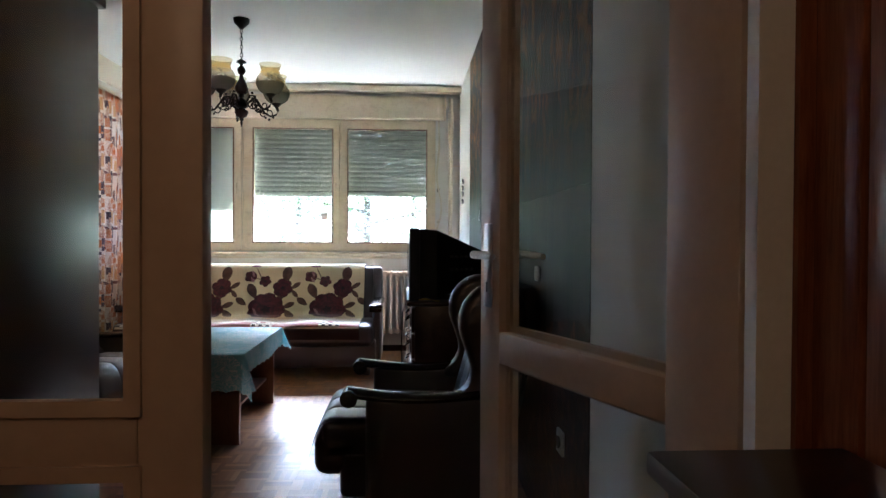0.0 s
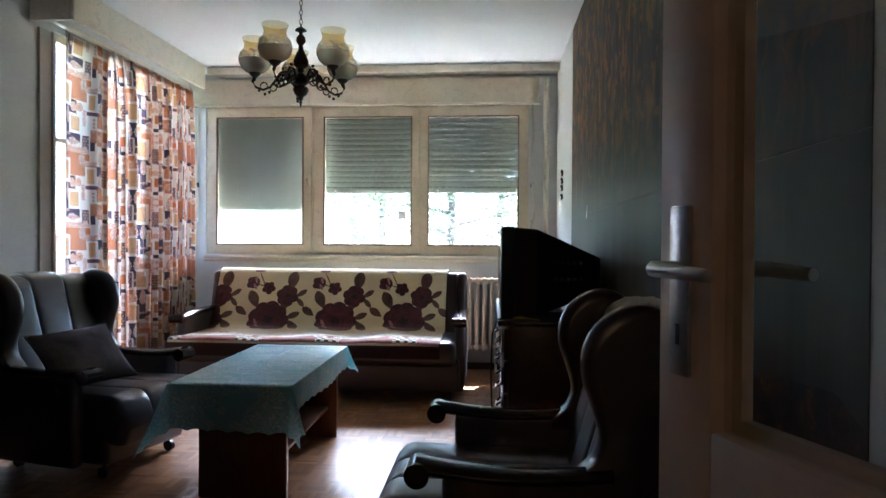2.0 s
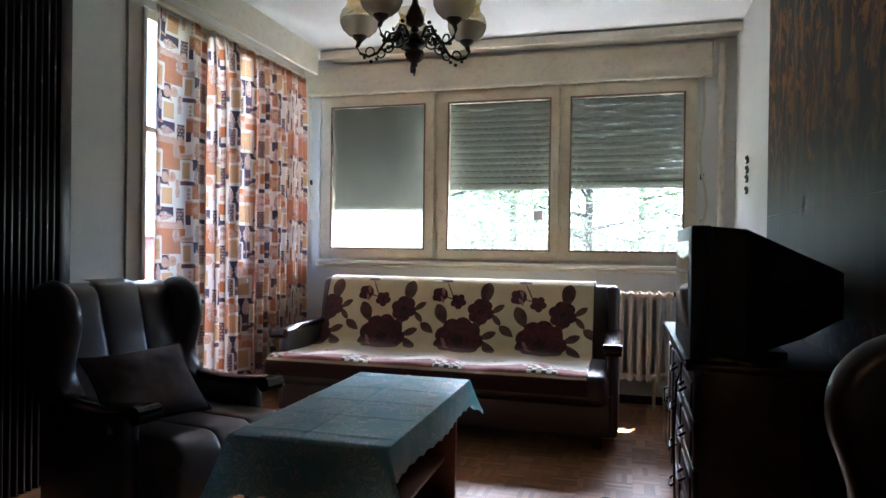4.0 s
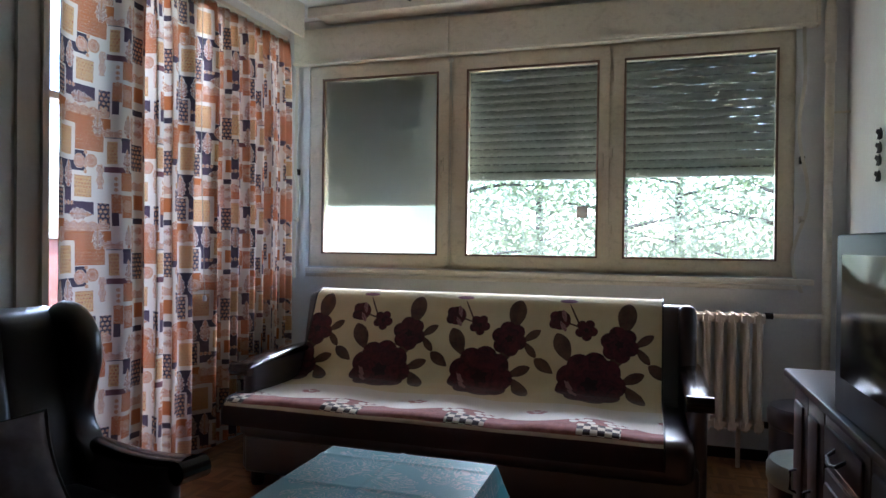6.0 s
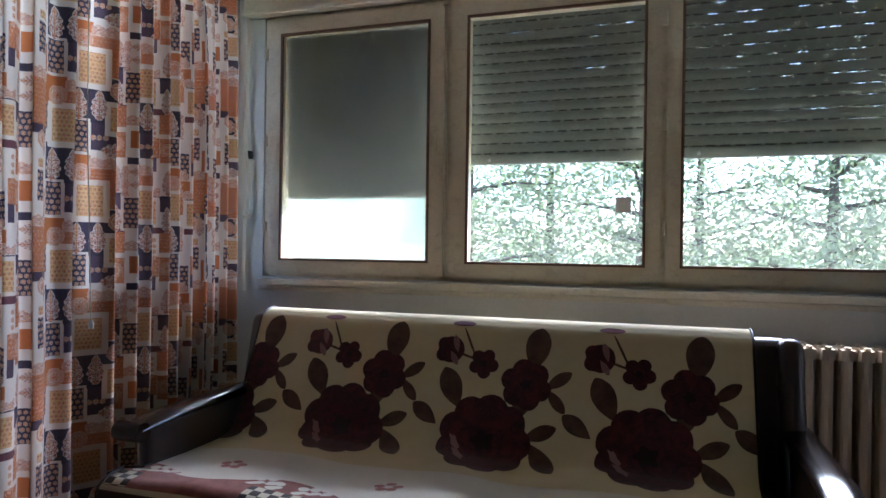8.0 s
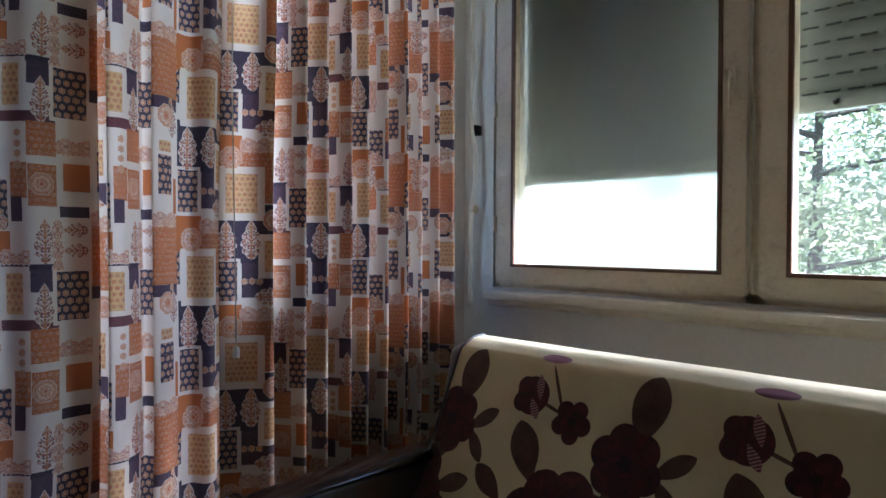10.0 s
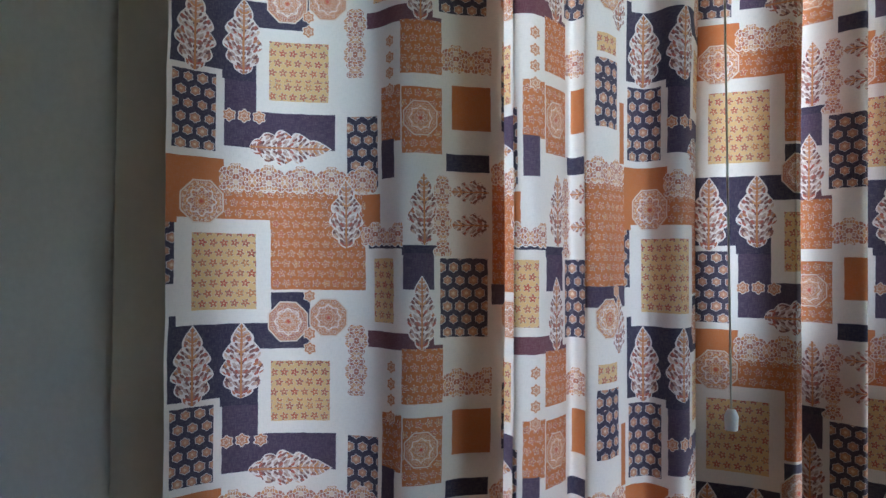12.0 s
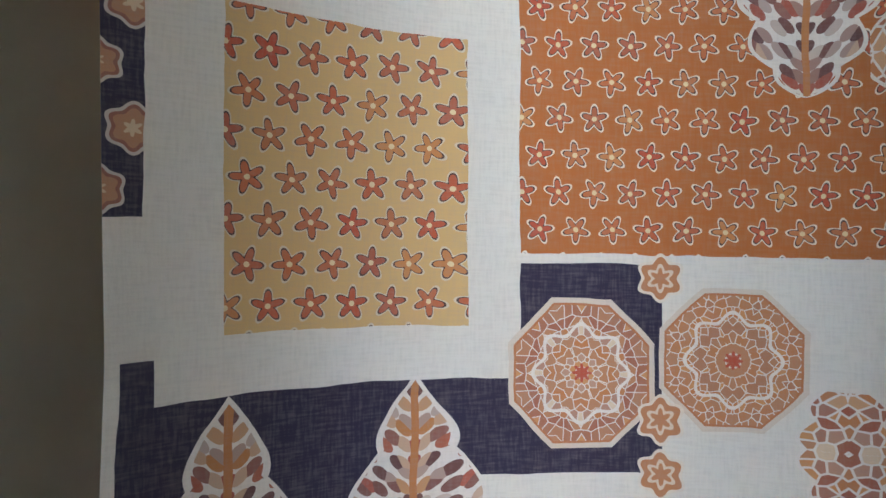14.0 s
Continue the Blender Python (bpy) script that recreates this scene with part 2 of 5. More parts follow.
def mural_material():
    """A faded photo mural of an autumn wood: trunks, russet leaves above, pale green mist below."""
    n = Nodes("forest_mural")
    sep = n.add("ShaderNodeSeparateXYZ")
    at = n.coords()
    n.put(at, sep.inputs[0])
    y, z = sep.outputs[1], sep.outputs[2]
    streak = n.noise(n.coords("Object", (1, 9, 0.5)), 1.0, 6, 0.6, 0.4)
    leaf = n.noise(n.coords("Object", (1, 6, 3.2)), 2.2, 8, 0.7, 0.8)
    base = n.ramp(streak, (0.30, (0.012, 0.010, 0.008)), (0.48, (0.045, 0.036, 0.028)), (0.62, (0.075, 0.07, 0.055)), (0.75, (0.03, 0.024, 0.018)))
    high = n.add("ShaderNodeMapRange")
    n.put(z, high.inputs[0])
    high.inputs[1].default_value, high.inputs[2].default_value = 1.1, 1.9
    russet = n.ramp(leaf, (0.45, (0.07, 0.035, 0.016)), (0.54, (0.24, 0.09, 0.022)), (0.64, (0.36, 0.17, 0.035)))
    leaves = n.m("MULTIPLY", n.m("GREATER_THAN", leaf, 0.52), high.outputs[0])
    col = n.mix(n.m("MULTIPLY", leaves, 0.85), base, russet)
    mist_n = n.noise(n.coords("Object", (1, 1.2, 2.0)), 1.1, 3)
    zone = n.m("MULTIPLY", n.m("SUBTRACT", 1.0, n.m("MINIMUM", 1.0, n.m("MULTIPLY", n.m("ABSOLUTE", n.m("SUBTRACT", z, 1.2)), 2.4))), mist_n)
    col = n.mix(n.m("MINIMUM", n.m("MULTIPLY", n.m("MAXIMUM", zone, 0.0), 1.5), 0.8), col, (0.085, 0.11, 0.088))
    low = n.noise(n.coords("Object", (1, 7, 7)), 2.5, 8, 0.75)
    floor_leaf = n.ramp(low, (0.42, (0.012, 0.009, 0.007)), (0.55, (0.06, 0.025, 0.012)), (0.66, (0.20, 0.085, 0.03)))
    col = n.mix(n.m("MULTIPLY", n.m("LESS_THAN", n.m("MULTIPLY_ADD", mist_n, 0.5, z), 1.08), 0.85), col, floor_leaf)
    n.bump(n.noise(at, 2.0, 5), 0.15, 0.01)
    return n.done(col, 0.62, Specular_IOR_Level=0.3)


MURAL = mural_material()


# printed curtain -------------------------------------------------------------
PRINT = 0.000668
CELL_W, CELL_H = 900.0, 730.0


def curtain_material():
    n = Nodes("printed_curtain_cotton")
    sep = n.add("ShaderNodeSeparateXYZ")
    uv = n.add("ShaderNodeTexCoord").outputs["UV"]
    wob = n.add("ShaderNodeTexNoise")
    n.put(uv, wob.inputs["Vector"])
    wob.inputs["Scale"].default_value = 45.0
    shift = n.add("ShaderNodeVectorMath", operation="MULTIPLY_ADD")
    n.put(wob.outputs["Color"], shift.inputs[0])
    shift.inputs[1].default_value = (0.0025, 0.0025, 0)
    n.put(uv, shift.inputs[2])
    n.put(shift.outputs[0], sep.inputs[0])
    px, py = n.m("DIVIDE", sep.outputs[0], PRINT), n.m("DIVIDE", sep.outputs[1], PRINT)
    X, Y = n.m("FLOORED_MODULO", px, CELL_W), n.m("FLOORED_MODULO", py, CELL_H)
    CREAM, NAVY, PURPLE, ORANGE, TAN = (0.68, 0.60, 0.50), (0.022, 0.016, 0.040), (0.050, 0.028, 0.055), (0.43, 0.125, 0.025), (0.60, 0.37, 0.145)
    BROWN, RUST, MAROON = (0.22, 0.085, 0.04), (0.45, 0.07, 0.03), (0.12, 0.035, 0.045)

    def grid(pitch_x, pitch_y, stagger=0.0):
        """Cell coordinates from -0.5 to 0.5, and a random number for each cell."""
        v = n.m("DIVIDE", Y, pitch_y)
        row = n.m("FLOOR", v)
        u = n.m("ADD", n.m("DIVIDE", X, pitch_x), n.m("MULTIPLY", row, stagger))
        col = n.m("FLOOR", u)
        a, b = n.m("SUBTRACT", n.m("SUBTRACT", u, col), 0.5), n.m("SUBTRACT", n.m("SUBTRACT", v, row), 0.5)
        white = n.add("ShaderNodeTexWhiteNoise", noise_dimensions="2D")
        cmb = n.add("ShaderNodeCombineXYZ")
        n.put(col, cmb.inputs[0])
        n.put(row, cmb.inputs[1])
        n.put(cmb.outputs[0], white.inputs["Vector"])
        return a, b, white.outputs["Value"]

    def polar(a, b):
        return n.m("SQRT", n.m("ADD", n.m("MULTIPLY", a, a), n.m("MULTIPLY", b, b))), n.m("ARCTAN2", b, a)

    def flowers(ground, outline, pitch_x, pitch_y, size, petals=5, stagger=0.5):
        a, b, rnd = grid(pitch_x, pitch_y, stagger)
        r, th = polar(a, b)
        th = n.m("MULTIPLY_ADD", rnd, 2.0, th)
        edge = n.m("MULTIPLY_ADD", n.m("COSINE", n.m("MULTIPLY", th, float(petals))), size * 0.3, size * 0.75)
        fill = n.ramp(rnd, (0.0, RUST), (0.4, (0.50, 0.14, 0.045)), (0.75, (0.40, 0.10, 0.05)), (1.0, (0.55, 0.22, 0.06)))
        col = n.mix(n.m("LESS_THAN", r, n.m("ADD", edge, 0.055)), ground, outline)
        col = n.mix(n.m("LESS_THAN", r, n.m("ADD", edge, 0.0)), col, (0.09, 0.04, 0.03))
        col = n.mix(n.m("LESS_THAN", r, n.m("SUBTRACT", edge, 0.045)), col, fill)
        return n.mix(n.m("LESS_THAN", r, 0.07), col, (0.72, 0.55, 0.3))

    stars_tan = flowers(TAN, (0.62, 0.50, 0.34), 23.0, 22.5, 0.40)
    stars_orange = flowers(ORANGE, (0.72, 0.60, 0.47), 22.5, 22.5, 0.35)

    a, b, rnd = grid(31.0, 29.0, 0.5)
    r, th = polar(a, b)
    wavy = n.m("MULTIPLY_ADD", n.m("COSINE", n.m("MULTIPLY", th, 6.0)), 0.035, n.m("MULTIPLY_ADD", rnd, 0.07, r))
    dots = n.mix(n.m("LESS_THAN", wavy, 0.405), NAVY, (0.58, 0.49, 0.41))
    dots = n.mix(n.m("LESS_THAN", wavy, 0.35), dots, (0.30, 0.11, 0.07))
    dots = n.mix(n.m("LESS_THAN", wavy, 0.29), dots, (0.46, 0.22, 0.11))
    dots = n.mix(n.m("LESS_THAN", wavy, 0.12), dots, (0.66, 0.48, 0.30))

    def leafwork(p, q, thick, *stops, oval=0.0):
        """Small outlined leaves or petals: the cells of a mosaic over p, q."""
        cmb = n.add("ShaderNodeCombineXYZ")
        n.put(p, cmb.inputs[0])
        n.put(q, cmb.inputs[1])
        edge, cell = n.add("ShaderNodeTexVoronoi", feature="DISTANCE_TO_EDGE", voronoi_dimensions="2D"), n.add("ShaderNodeTexVoronoi", voronoi_dimensions="2D")
        for node in (edge, cell):
            n.put(cmb.outputs[0], node.inputs["Vector"])
            node.inputs["Scale"].default_value = 1.0
        tone = n.add("ShaderNodeSeparateColor")
        n.put(cell.outputs["Color"], tone.inputs[0])
        ground = n.m("GREATER_THAN", cell.outputs["Distance"], oval) if oval else n.m("LESS_THAN", edge.outputs["Distance"], thick)
        return n.mix(ground, n.ramp(tone.outputs[0], *stops), (0.70, 0.61, 0.52))

    LEAF_TONES = ((0.0, (0.13, 0.05, 0.045)), (0.35, (0.26, 0.10, 0.07)), (0.62, (0.56, 0.44, 0.35)), (0.7, (0.50, 0.21, 0.055)), (0.85, (0.36, 0.085, 0.05)))
    LACE_TONES = ((0.0, (0.50, 0.17, 0.045)), (0.4, (0.45, 0.20, 0.09)), (0.6, (0.33, 0.09, 0.05)), (0.75, (0.66, 0.50, 0.34)), (0.9, (0.55, 0.24, 0.08)))

    def box_mask(x0, x1, y0, y1):
        return n.m("MULTIPLY", n.m("COMPARE", X, (x0 + x1) / 2, (x1 - x0) / 2), n.m("COMPARE", Y, (y0 + y1) / 2, (y1 - y0) / 2))

    state = [CREAM]

    def rect(x0, x1, y0, y1, color):
        for dy in (0, CELL_H, -CELL_H):
            lo, hi = max(y0 + dy, -1), min(y1 + dy, CELL_H + 1)
            if hi > lo:
                state[0] = n.mix(box_mask(x0, x1, lo, hi), state[0], color)

    def square(x0, x1, y0, y1, rim, inner):
        rect(x0, x1, y0, y1, CREAM)
        rect(x0 + rim, x1 - rim, y0 + rim, y1 - rim, inner)

    def blob(cx, cy, rx, ry, color, lobes=0, depth=0.0, rim=CREAM):
        for dy in (0, CELL_H, -CELL_H):
            if -ry < cy + dy < CELL_H + ry:
                u, v = n.m("MULTIPLY_ADD", X, 1 / rx, -cx / rx), n.m("MULTIPLY_ADD", Y, 1 / ry, -(cy + dy) / ry)
                rr, tt = polar(u, v)
                if lobes:
                    rr = n.m("MULTIPLY_ADD", n.m("COSINE", n.m("MULTIPLY", tt, float(lobes))), depth, rr)
                state[0] = n.mix(n.m("LESS_THAN", rr, 1.0), state[0], rim)
                state[0] = n.mix(n.m("LESS_THAN", rr, 0.85), state[0], color)
                state[0] = n.mix(n.m("COMPARE", rr, 0.45, 0.09), state[0], (0.66, 0.50, 0.36))

    def tree_motif(cx, cy, half_w, half_l, turn=0.0):
        """A leafy sprig with a pointed tip; turn 0 points it up the cloth."""
        reach = max(half_w, half_l)
        for dy in (0, CELL_H, -CELL_H):
            if -reach < cy + dy < CELL_H + reach:
                dx, dv = n.m("SUBTRACT", X, cx), n.m("SUBTRACT", Y, cy + dy)
                c, sn = math.cos(turn), math.sin(turn)
                p = n.m("ABSOLUTE", n.m("MULTIPLY_ADD", dx, c / half_w, n.m("MULTIPLY", dv, sn / half_w)))
                q = n.m("MULTIPLY_ADD", dv, c / half_l, n.m("MULTIPLY", dx, -sn / half_l))
                t = n.m("MINIMUM", n.m("MAXIMUM", n.m("MULTIPLY_ADD", q, 0.5, 0.5), 0.0), 1.0)
                wide = n.m("POWER", n.m("MAXIMUM", n.m("SINE", n.m("MULTIPLY", n.m("POWER", t, 1.4), math.pi)), 0.0), 0.6)
                frond = n.m("MULTIPLY_ADD", n.m("ABSOLUTE", n.m("SINE", n.m("MULTIPLY_ADD", p, -1.6, n.m("MULTIPLY", t, 15.0)))), 0.26, 0.74)
                edge = n.m("MULTIPLY", wide, frond)
                k = half_l / 7.5
                fill = leafwork(n.m("MULTIPLY", p, half_w / 9.5), n.m("MULTIPLY_ADD", p, 3.6, n.m("MULTIPLY", q, k)), 0.075, *LEAF_TONES, oval=0.53)
                fill = n.mix(n.m("LESS_THAN", p, 0.05), fill, (0.46, 0.17, 0.05))
                state[0] = n.mix(n.m("LESS_THAN", p, edge), state[0], (0.70, 0.61, 0.52))
                state[0] = n.mix(n.m("LESS_THAN", p, n.m("SUBTRACT", edge, 0.07)), state[0], fill)

    def medallion(cx, cy, radius):
        """An eight-sided rosette, mirrored round its centre."""
        for dy in (0, CELL_H, -CELL_H):
            if -radius < cy + dy < CELL_H + radius:
                u, v = n.m("MULTIPLY_ADD", X, 1 / radius, -cx / radius), n.m("MULTIPLY_ADD", Y, 1 / radius, -(cy + dy) / radius)
                rr, tt = polar(u, v)
                au, av = n.m("ABSOLUTE", u), n.m("ABSOLUTE", v)
                out = n.m("MAXIMUM", n.m("MAXIMUM", au, av), n.m("MULTIPLY", n.m("ADD", au, av), 0.7071))
                wedge = n.m("PINGPONG", n.m("ADD", tt, 4 * math.pi), math.pi / 8)
                fill = leafwork(n.m("MULTIPLY_ADD", rr, 8.0, cx), n.m("MULTIPLY", n.m("MULTIPLY", wedge, rr), 8.0), 0.05, *LACE_TONES)
                fill = n.mix(n.m("LESS_THAN", n.m("ABSOLUTE", n.m("SUBTRACT", rr, n.m("MULTIPLY_ADD", n.m("COSINE", n.m("MULTIPLY", tt, 8.0)), 0.06, 0.58))), 0.025), fill, (0.72, 0.63, 0.54))
                fill = n.mix(n.m("LESS_THAN", rr, n.m("MULTIPLY_ADD", n.m("COSINE", n.m("MULTIPLY", tt, 8.0)), 0.03, 0.10)), fill, RUST)
                state[0] = n.mix(n.m("LESS_THAN", out, 0.97), state[0], (0.62, 0.50, 0.38))
                state[0] = n.mix(n.m("LESS_THAN", out, 0.90), state[0], (0.45, 0.15, 0.05))
                state[0] = n.mix(n.m("LESS_THAN", out, 0.87), state[0], fill)

    def lace(x0, x1, y0, y1, upright=False):
        """A band of lace with a peak at every repeat."""
        A, B = (Y, X) if upright else (X, Y)
        a = n.m("PINGPONG", n.m("SUBTRACT", A, x0), 35.5)
        mid, half = (y0 + y1) / 2, (y1 - y0) / 2
        peak = n.m("MULTIPLY_ADD", n.m("ABSOLUTE", n.m("SINE", n.m("MULTIPLY", a, math.pi / 17.75))), 6.0, n.m("MULTIPLY", a, 0.35))
        b = n.m("ABSOLUTE", n.m("SUBTRACT", B, mid)) if upright else n.m("ABSOLUTE", n.m("ADD", n.m("SUBTRACT", B, mid), n.m("MULTIPLY", a, 0.25)))
        inside = n.m("LESS_THAN", b, n.m("ADD", peak, half - 7.0))
        within = n.m("COMPARE", A, (x0 + x1) / 2, (x1 - x0) / 2)
        fill = leafwork(n.m("MULTIPLY", a, 0.14), n.m("MULTIPLY", b, 0.11), 0.085, *LACE_TONES)
        state[0] = n.mix(n.m("MULTIPLY", inside, within), state[0], (0.70, 0.61, 0.52))
        state[0] = n.mix(n.m("MULTIPLY", n.m("LESS_THAN", b, n.m("ADD", peak, half - 9.5)), within), state[0], fill)

    rect(125, 372, -95, 155, PURPLE)
    rect(8, 228, 530, 735, NAVY)
    rect(222, 312, 482, 640, NAVY)
    rect(0, 125, 185, 330, ORANGE)
    rect(120, 440, 245, 476, stars_orange)
    rect(440, 480, 250, 340, ORANGE)
    square(0, 120, -14, 182, 13, dots)
    rect(0, 20, 330, 462, dots)
    square(195, 385, -120, 72, 28, stars_tan)
    square(385, 488, 62, 256, 14, dots)
    lace(115, 470, 205, 255)
    square(25, 224, 318, 552, 32, stars_tan)
    rect(486, 545, 15, 140, stars_orange)
    rect(486, 528, 135, 222, PURPLE)
    rect(448, 640, 372, 395, NAVY)
    lace(430, 548, 335, 375)
    square(440, 545, 380, 568, 22, stars_tan)
    rect(445, 640, 566, 604, MAROON)
    rect(548, 640, 20, 168, stars_orange)
    rect(548, 632, 390, 470, PURPLE)
    square(618, 762, 385, 592, 15, dots)
    rect(650, 752, 165, 205, NAVY)
    rect(545, 640, 600, 720, stars_orange)
    lace(640, 770, 660, 712)
    rect(758, 900, 225, 462, stars_orange)
    lace(756, 900, 185, 232)
    rect(756, 900, 458, 505, PURPLE)
    square(758, 890, 598, 790, 30, stars_tan)
    square(770, 880, -60, 120, 14, dots)
    rect(880, 900, 40, 180, ORANGE)
    rect(665, 756, 10, 110, ORANGE)
    half_turn = math.pi / 2
    tree_motif(272, 152, 42, 92, half_turn)
    tree_motif(60, 640, 46, 88)
    tree_motif(165, 634, 46, 86)
    tree_motif(396, 300, 40, 80)
    tree_motif(596, 290, 40, 82)
    tree_motif(704, 250, 31, 46, -half_turn)
    tree_motif(704, 325, 31, 46, -half_turn)
    tree_motif(870, 545, 36, 66)
    tree_motif(590, 520, 36, 82)
    lace(555, 715, 398, 438, True)
    lace(215, 395, 624, 656, True)
    medallion(262, 549, 47)
    medallion(354, 539, 45)
    medallion(78, 282, 49)
    medallion(826, 530, 46)
    medallion(590, 90, 40)
    for cx, cy in ((135, 85), (168, 84), (201, 85), (311, 490), (311, 610), (311, 577), (515, 643), (515, 680), (515, 715), (515, 752), (858, 470)):
        blob(cx, cy, 14, 14, (0.46, 0.18, 0.07), 6, 0.12, (0.70, 0.58, 0.45))
    faded = n.m("MULTIPLY", n.noise(uv, 5.0, 4), 0.06)
    col = n.mix(faded, state[0], (0.66, 0.55, 0.47))
    weave = n.noise(n.coords("UV", (1, 1, 1)), 1400.0, 2)
    slub = n.m("ADD", n.noise(n.coords("UV", (1, 0.12, 1)), 900.0, 3), n.noise(n.coords("UV", (0.12, 1, 1)), 900.0, 3))
    col = n.mix(n.m("MULTIPLY", n.m("MAXIMUM", n.m("SUBTRACT", slub, 0.9), 0.0), 0.5), col, (0.36, 0.29, 0.23))
    n.bump(weave, 0.15, 0.0006)
    n.done(col, 0.8)
    tr, mx = n.add("ShaderNodeBsdfTranslucent"), n.add("ShaderNodeMixShader")
    n.put(col, tr.inputs[0])
    mx.inputs[0].default_value = 0.42
    n.put(n.bsdf.outputs[0], mx.inputs[1])
    n.put(tr.outputs[0], mx.inputs[2])
    n.put(mx.outputs[0], n.tree.nodes["Material Output"].inputs[0])
    return n.mat


CURTAIN = curtain_material()


def throw_material():
    """A cream throw with dark red flowers; UV in metres, u along the sofa, v down from the top edge."""
    REPEAT = 0.54
    n = Nodes("flowered_throw")
    sep = n.add("ShaderNodeSeparateXYZ")
    uv = n.add("ShaderNodeTexCoord").outputs["UV"]
    n.put(uv, sep.inputs[0])
    U, V = sep.outputs[0], sep.outputs[1]
    X = n.m("FLOORED_MODULO", n.m("SUBTRACT", U, 0.26), REPEAT)
    fuzz = n.noise(uv, 60.0, 4)
    broad = n.noise(uv, 14.0, 4)
    cream = n.mix(broad, (0.60, 0.49, 0.26), (0.70, 0.60, 0.36))
    red = n.ramp(n.noise(uv, 22.0, 3, 0.6, 1.5), (0.35, (0.032, 0.005, 0.008)), (0.65, (0.10, 0.013, 0.018)))
    leaf = n.ramp(n.noise(uv, 18.0, 3), (0.35, (0.06, 0.028, 0.018)), (0.65, (0.12, 0.06, 0.035)))
    state = [cream]

    def bloom(cx, cy, rx, ry, color, lobes=0, depth=0.0, turn=0.0):
        for dx in (0.0, REPEAT, -REPEAT):
            if -max(rx, ry) < cx + dx < REPEAT + max(rx, ry):
                u, v = n.m("SUBTRACT", X, cx + dx), n.m("SUBTRACT", V, cy)
                c, s = math.cos(turn), math.sin(turn)
                p = n.m("MULTIPLY_ADD", u, c / rx, n.m("MULTIPLY", v, s / rx))
                q = n.m("MULTIPLY_ADD", v, c / ry, n.m("MULTIPLY", u, -s / ry))
                rr = n.m("SQRT", n.m("ADD", n.m("MULTIPLY", p, p), n.m("MULTIPLY", q, q)))
                if lobes:
                    rr = n.m("MULTIPLY_ADD", n.m("COSINE", n.m("MULTIPLY", n.m("ARCTAN2", q, p), float(lobes))), depth, rr)
                state[0] = n.mix(n.m("LESS_THAN", n.m("MULTIPLY_ADD", fuzz, 0.08, rr), 1.04), state[0], color)

    def leaves(cx, cy, wide, long, turn, color=None):
        """A leaf with one pointed tip; turn 0 points it up, a positive turn to the right."""
        for dx in (0.0, REPEAT, -REPEAT):
            if -long < cx + dx < REPEAT + long:
                u, v = n.m("SUBTRACT", X, cx + dx), n.m("SUBTRACT", V, cy)
                c, s = math.cos(turn), math.sin(turn)
                p = n.m("ABSOLUTE", n.m("MULTIPLY_ADD", u, c / wide, n.m("MULTIPLY", v, s / wide)))
                q = n.m("MULTIPLY_ADD", v, c / long, n.m("MULTIPLY", u, -s / long))
                t = n.m("MINIMUM", n.m("MAXIMUM", n.m("MULTIPLY_ADD", q, 0.5, 0.5), 0.0), 1.0)
                girth = n.m("POWER", n.m("MAXIMUM", n.m("SINE", n.m("MULTIPLY", n.m("POWER", t, 0.8), math.pi)), 0.0), 0.85)
                inside = n.m("LESS_THAN", n.m("MULTIPLY_ADD", fuzz, 0.06, p), n.m("ADD", girth, 0.01))
                vein = n.m("MAXIMUM", n.m("LESS_THAN", p, 0.06), n.m("LESS_THAN", n.m("FRACT", n.m("MULTIPLY_ADD", p, -1.2, n.m("MULTIPLY", t, 7.0))), 0.12))
                tone = n.mix(n.m("MULTIPLY", vein, 0.35), color or leaf, (0.10, 0.02, 0.02))
                state[0] = n.mix(inside, state[0], tone)

    def rose(cx, cy, ring, petal, count, start=0.0):
        for k in range(count):
            a = start + 2 * math.pi * k / count
            bloom(cx + ring * math.cos(a), cy + ring * math.sin(a), petal, petal, red)
        bloom(cx, cy, ring * 0.95, ring * 0.95, red)
        bloom(cx, cy, ring * 0.35, ring * 0.35, (0.02, 0.004, 0.006), 5, 0.2)

    bloom(0.160, 0.115, 0.0045, 0.065, leaf, turn=-0.45)
    bloom(0.150, 0.165, 0.0045, 0.045, leaf, turn=-1.25)
    bloom(0.125, 0.035, 0.045, 0.016, (0.17, 0.03, 0.06))
    leaves(0.110, 0.285, 0.042, 0.080, -0.45)
    leaves(0.410, 0.125, 0.046, 0.085, 0.12)
    leaves(0.490, 0.235, 0.022, 0.056, 0.95)
    leaves(0.485, 0.305, 0.020, 0.052, 2.45)
    leaves(0.020, 0.385, 0.030, 0.060, -0.95)
    leaves(0.438, 0.420, 0.026, 0.062, 1.15)
    leaves(0.450, 0.515, 0.036, 0.075, 2.5)
    leaves(0.365, 0.335, 0.030, 0.060, 0.4)
    rose(0.246, 0.465, 0.105, 0.062, 9)
    bloom(0.262, 0.365, 0.050, 0.040, red)
    rose(0.378, 0.255, 0.052, 0.040, 6, 0.3)
    rose(0.218, 0.190, 0.032, 0.024, 5, 0.2)
    bloom(0.090, 0.145, 0.050, 0.050, red)
    bloom(0.062, 0.125, 0.026, 0.026, red)
    bloom(0.060, 0.165, 0.026, 0.026, red)
    stripe = n.mix(n.m("LESS_THAN", n.m("FRACT", n.m("MULTIPLY_ADD", X, 60.0, n.m("MULTIPLY", V, 130.0))), 0.5), (0.16, 0.03, 0.05), (0.42, 0.26, 0.24))
    leaves(0.108, 0.122, 0.012, 0.034, -0.25, stripe)
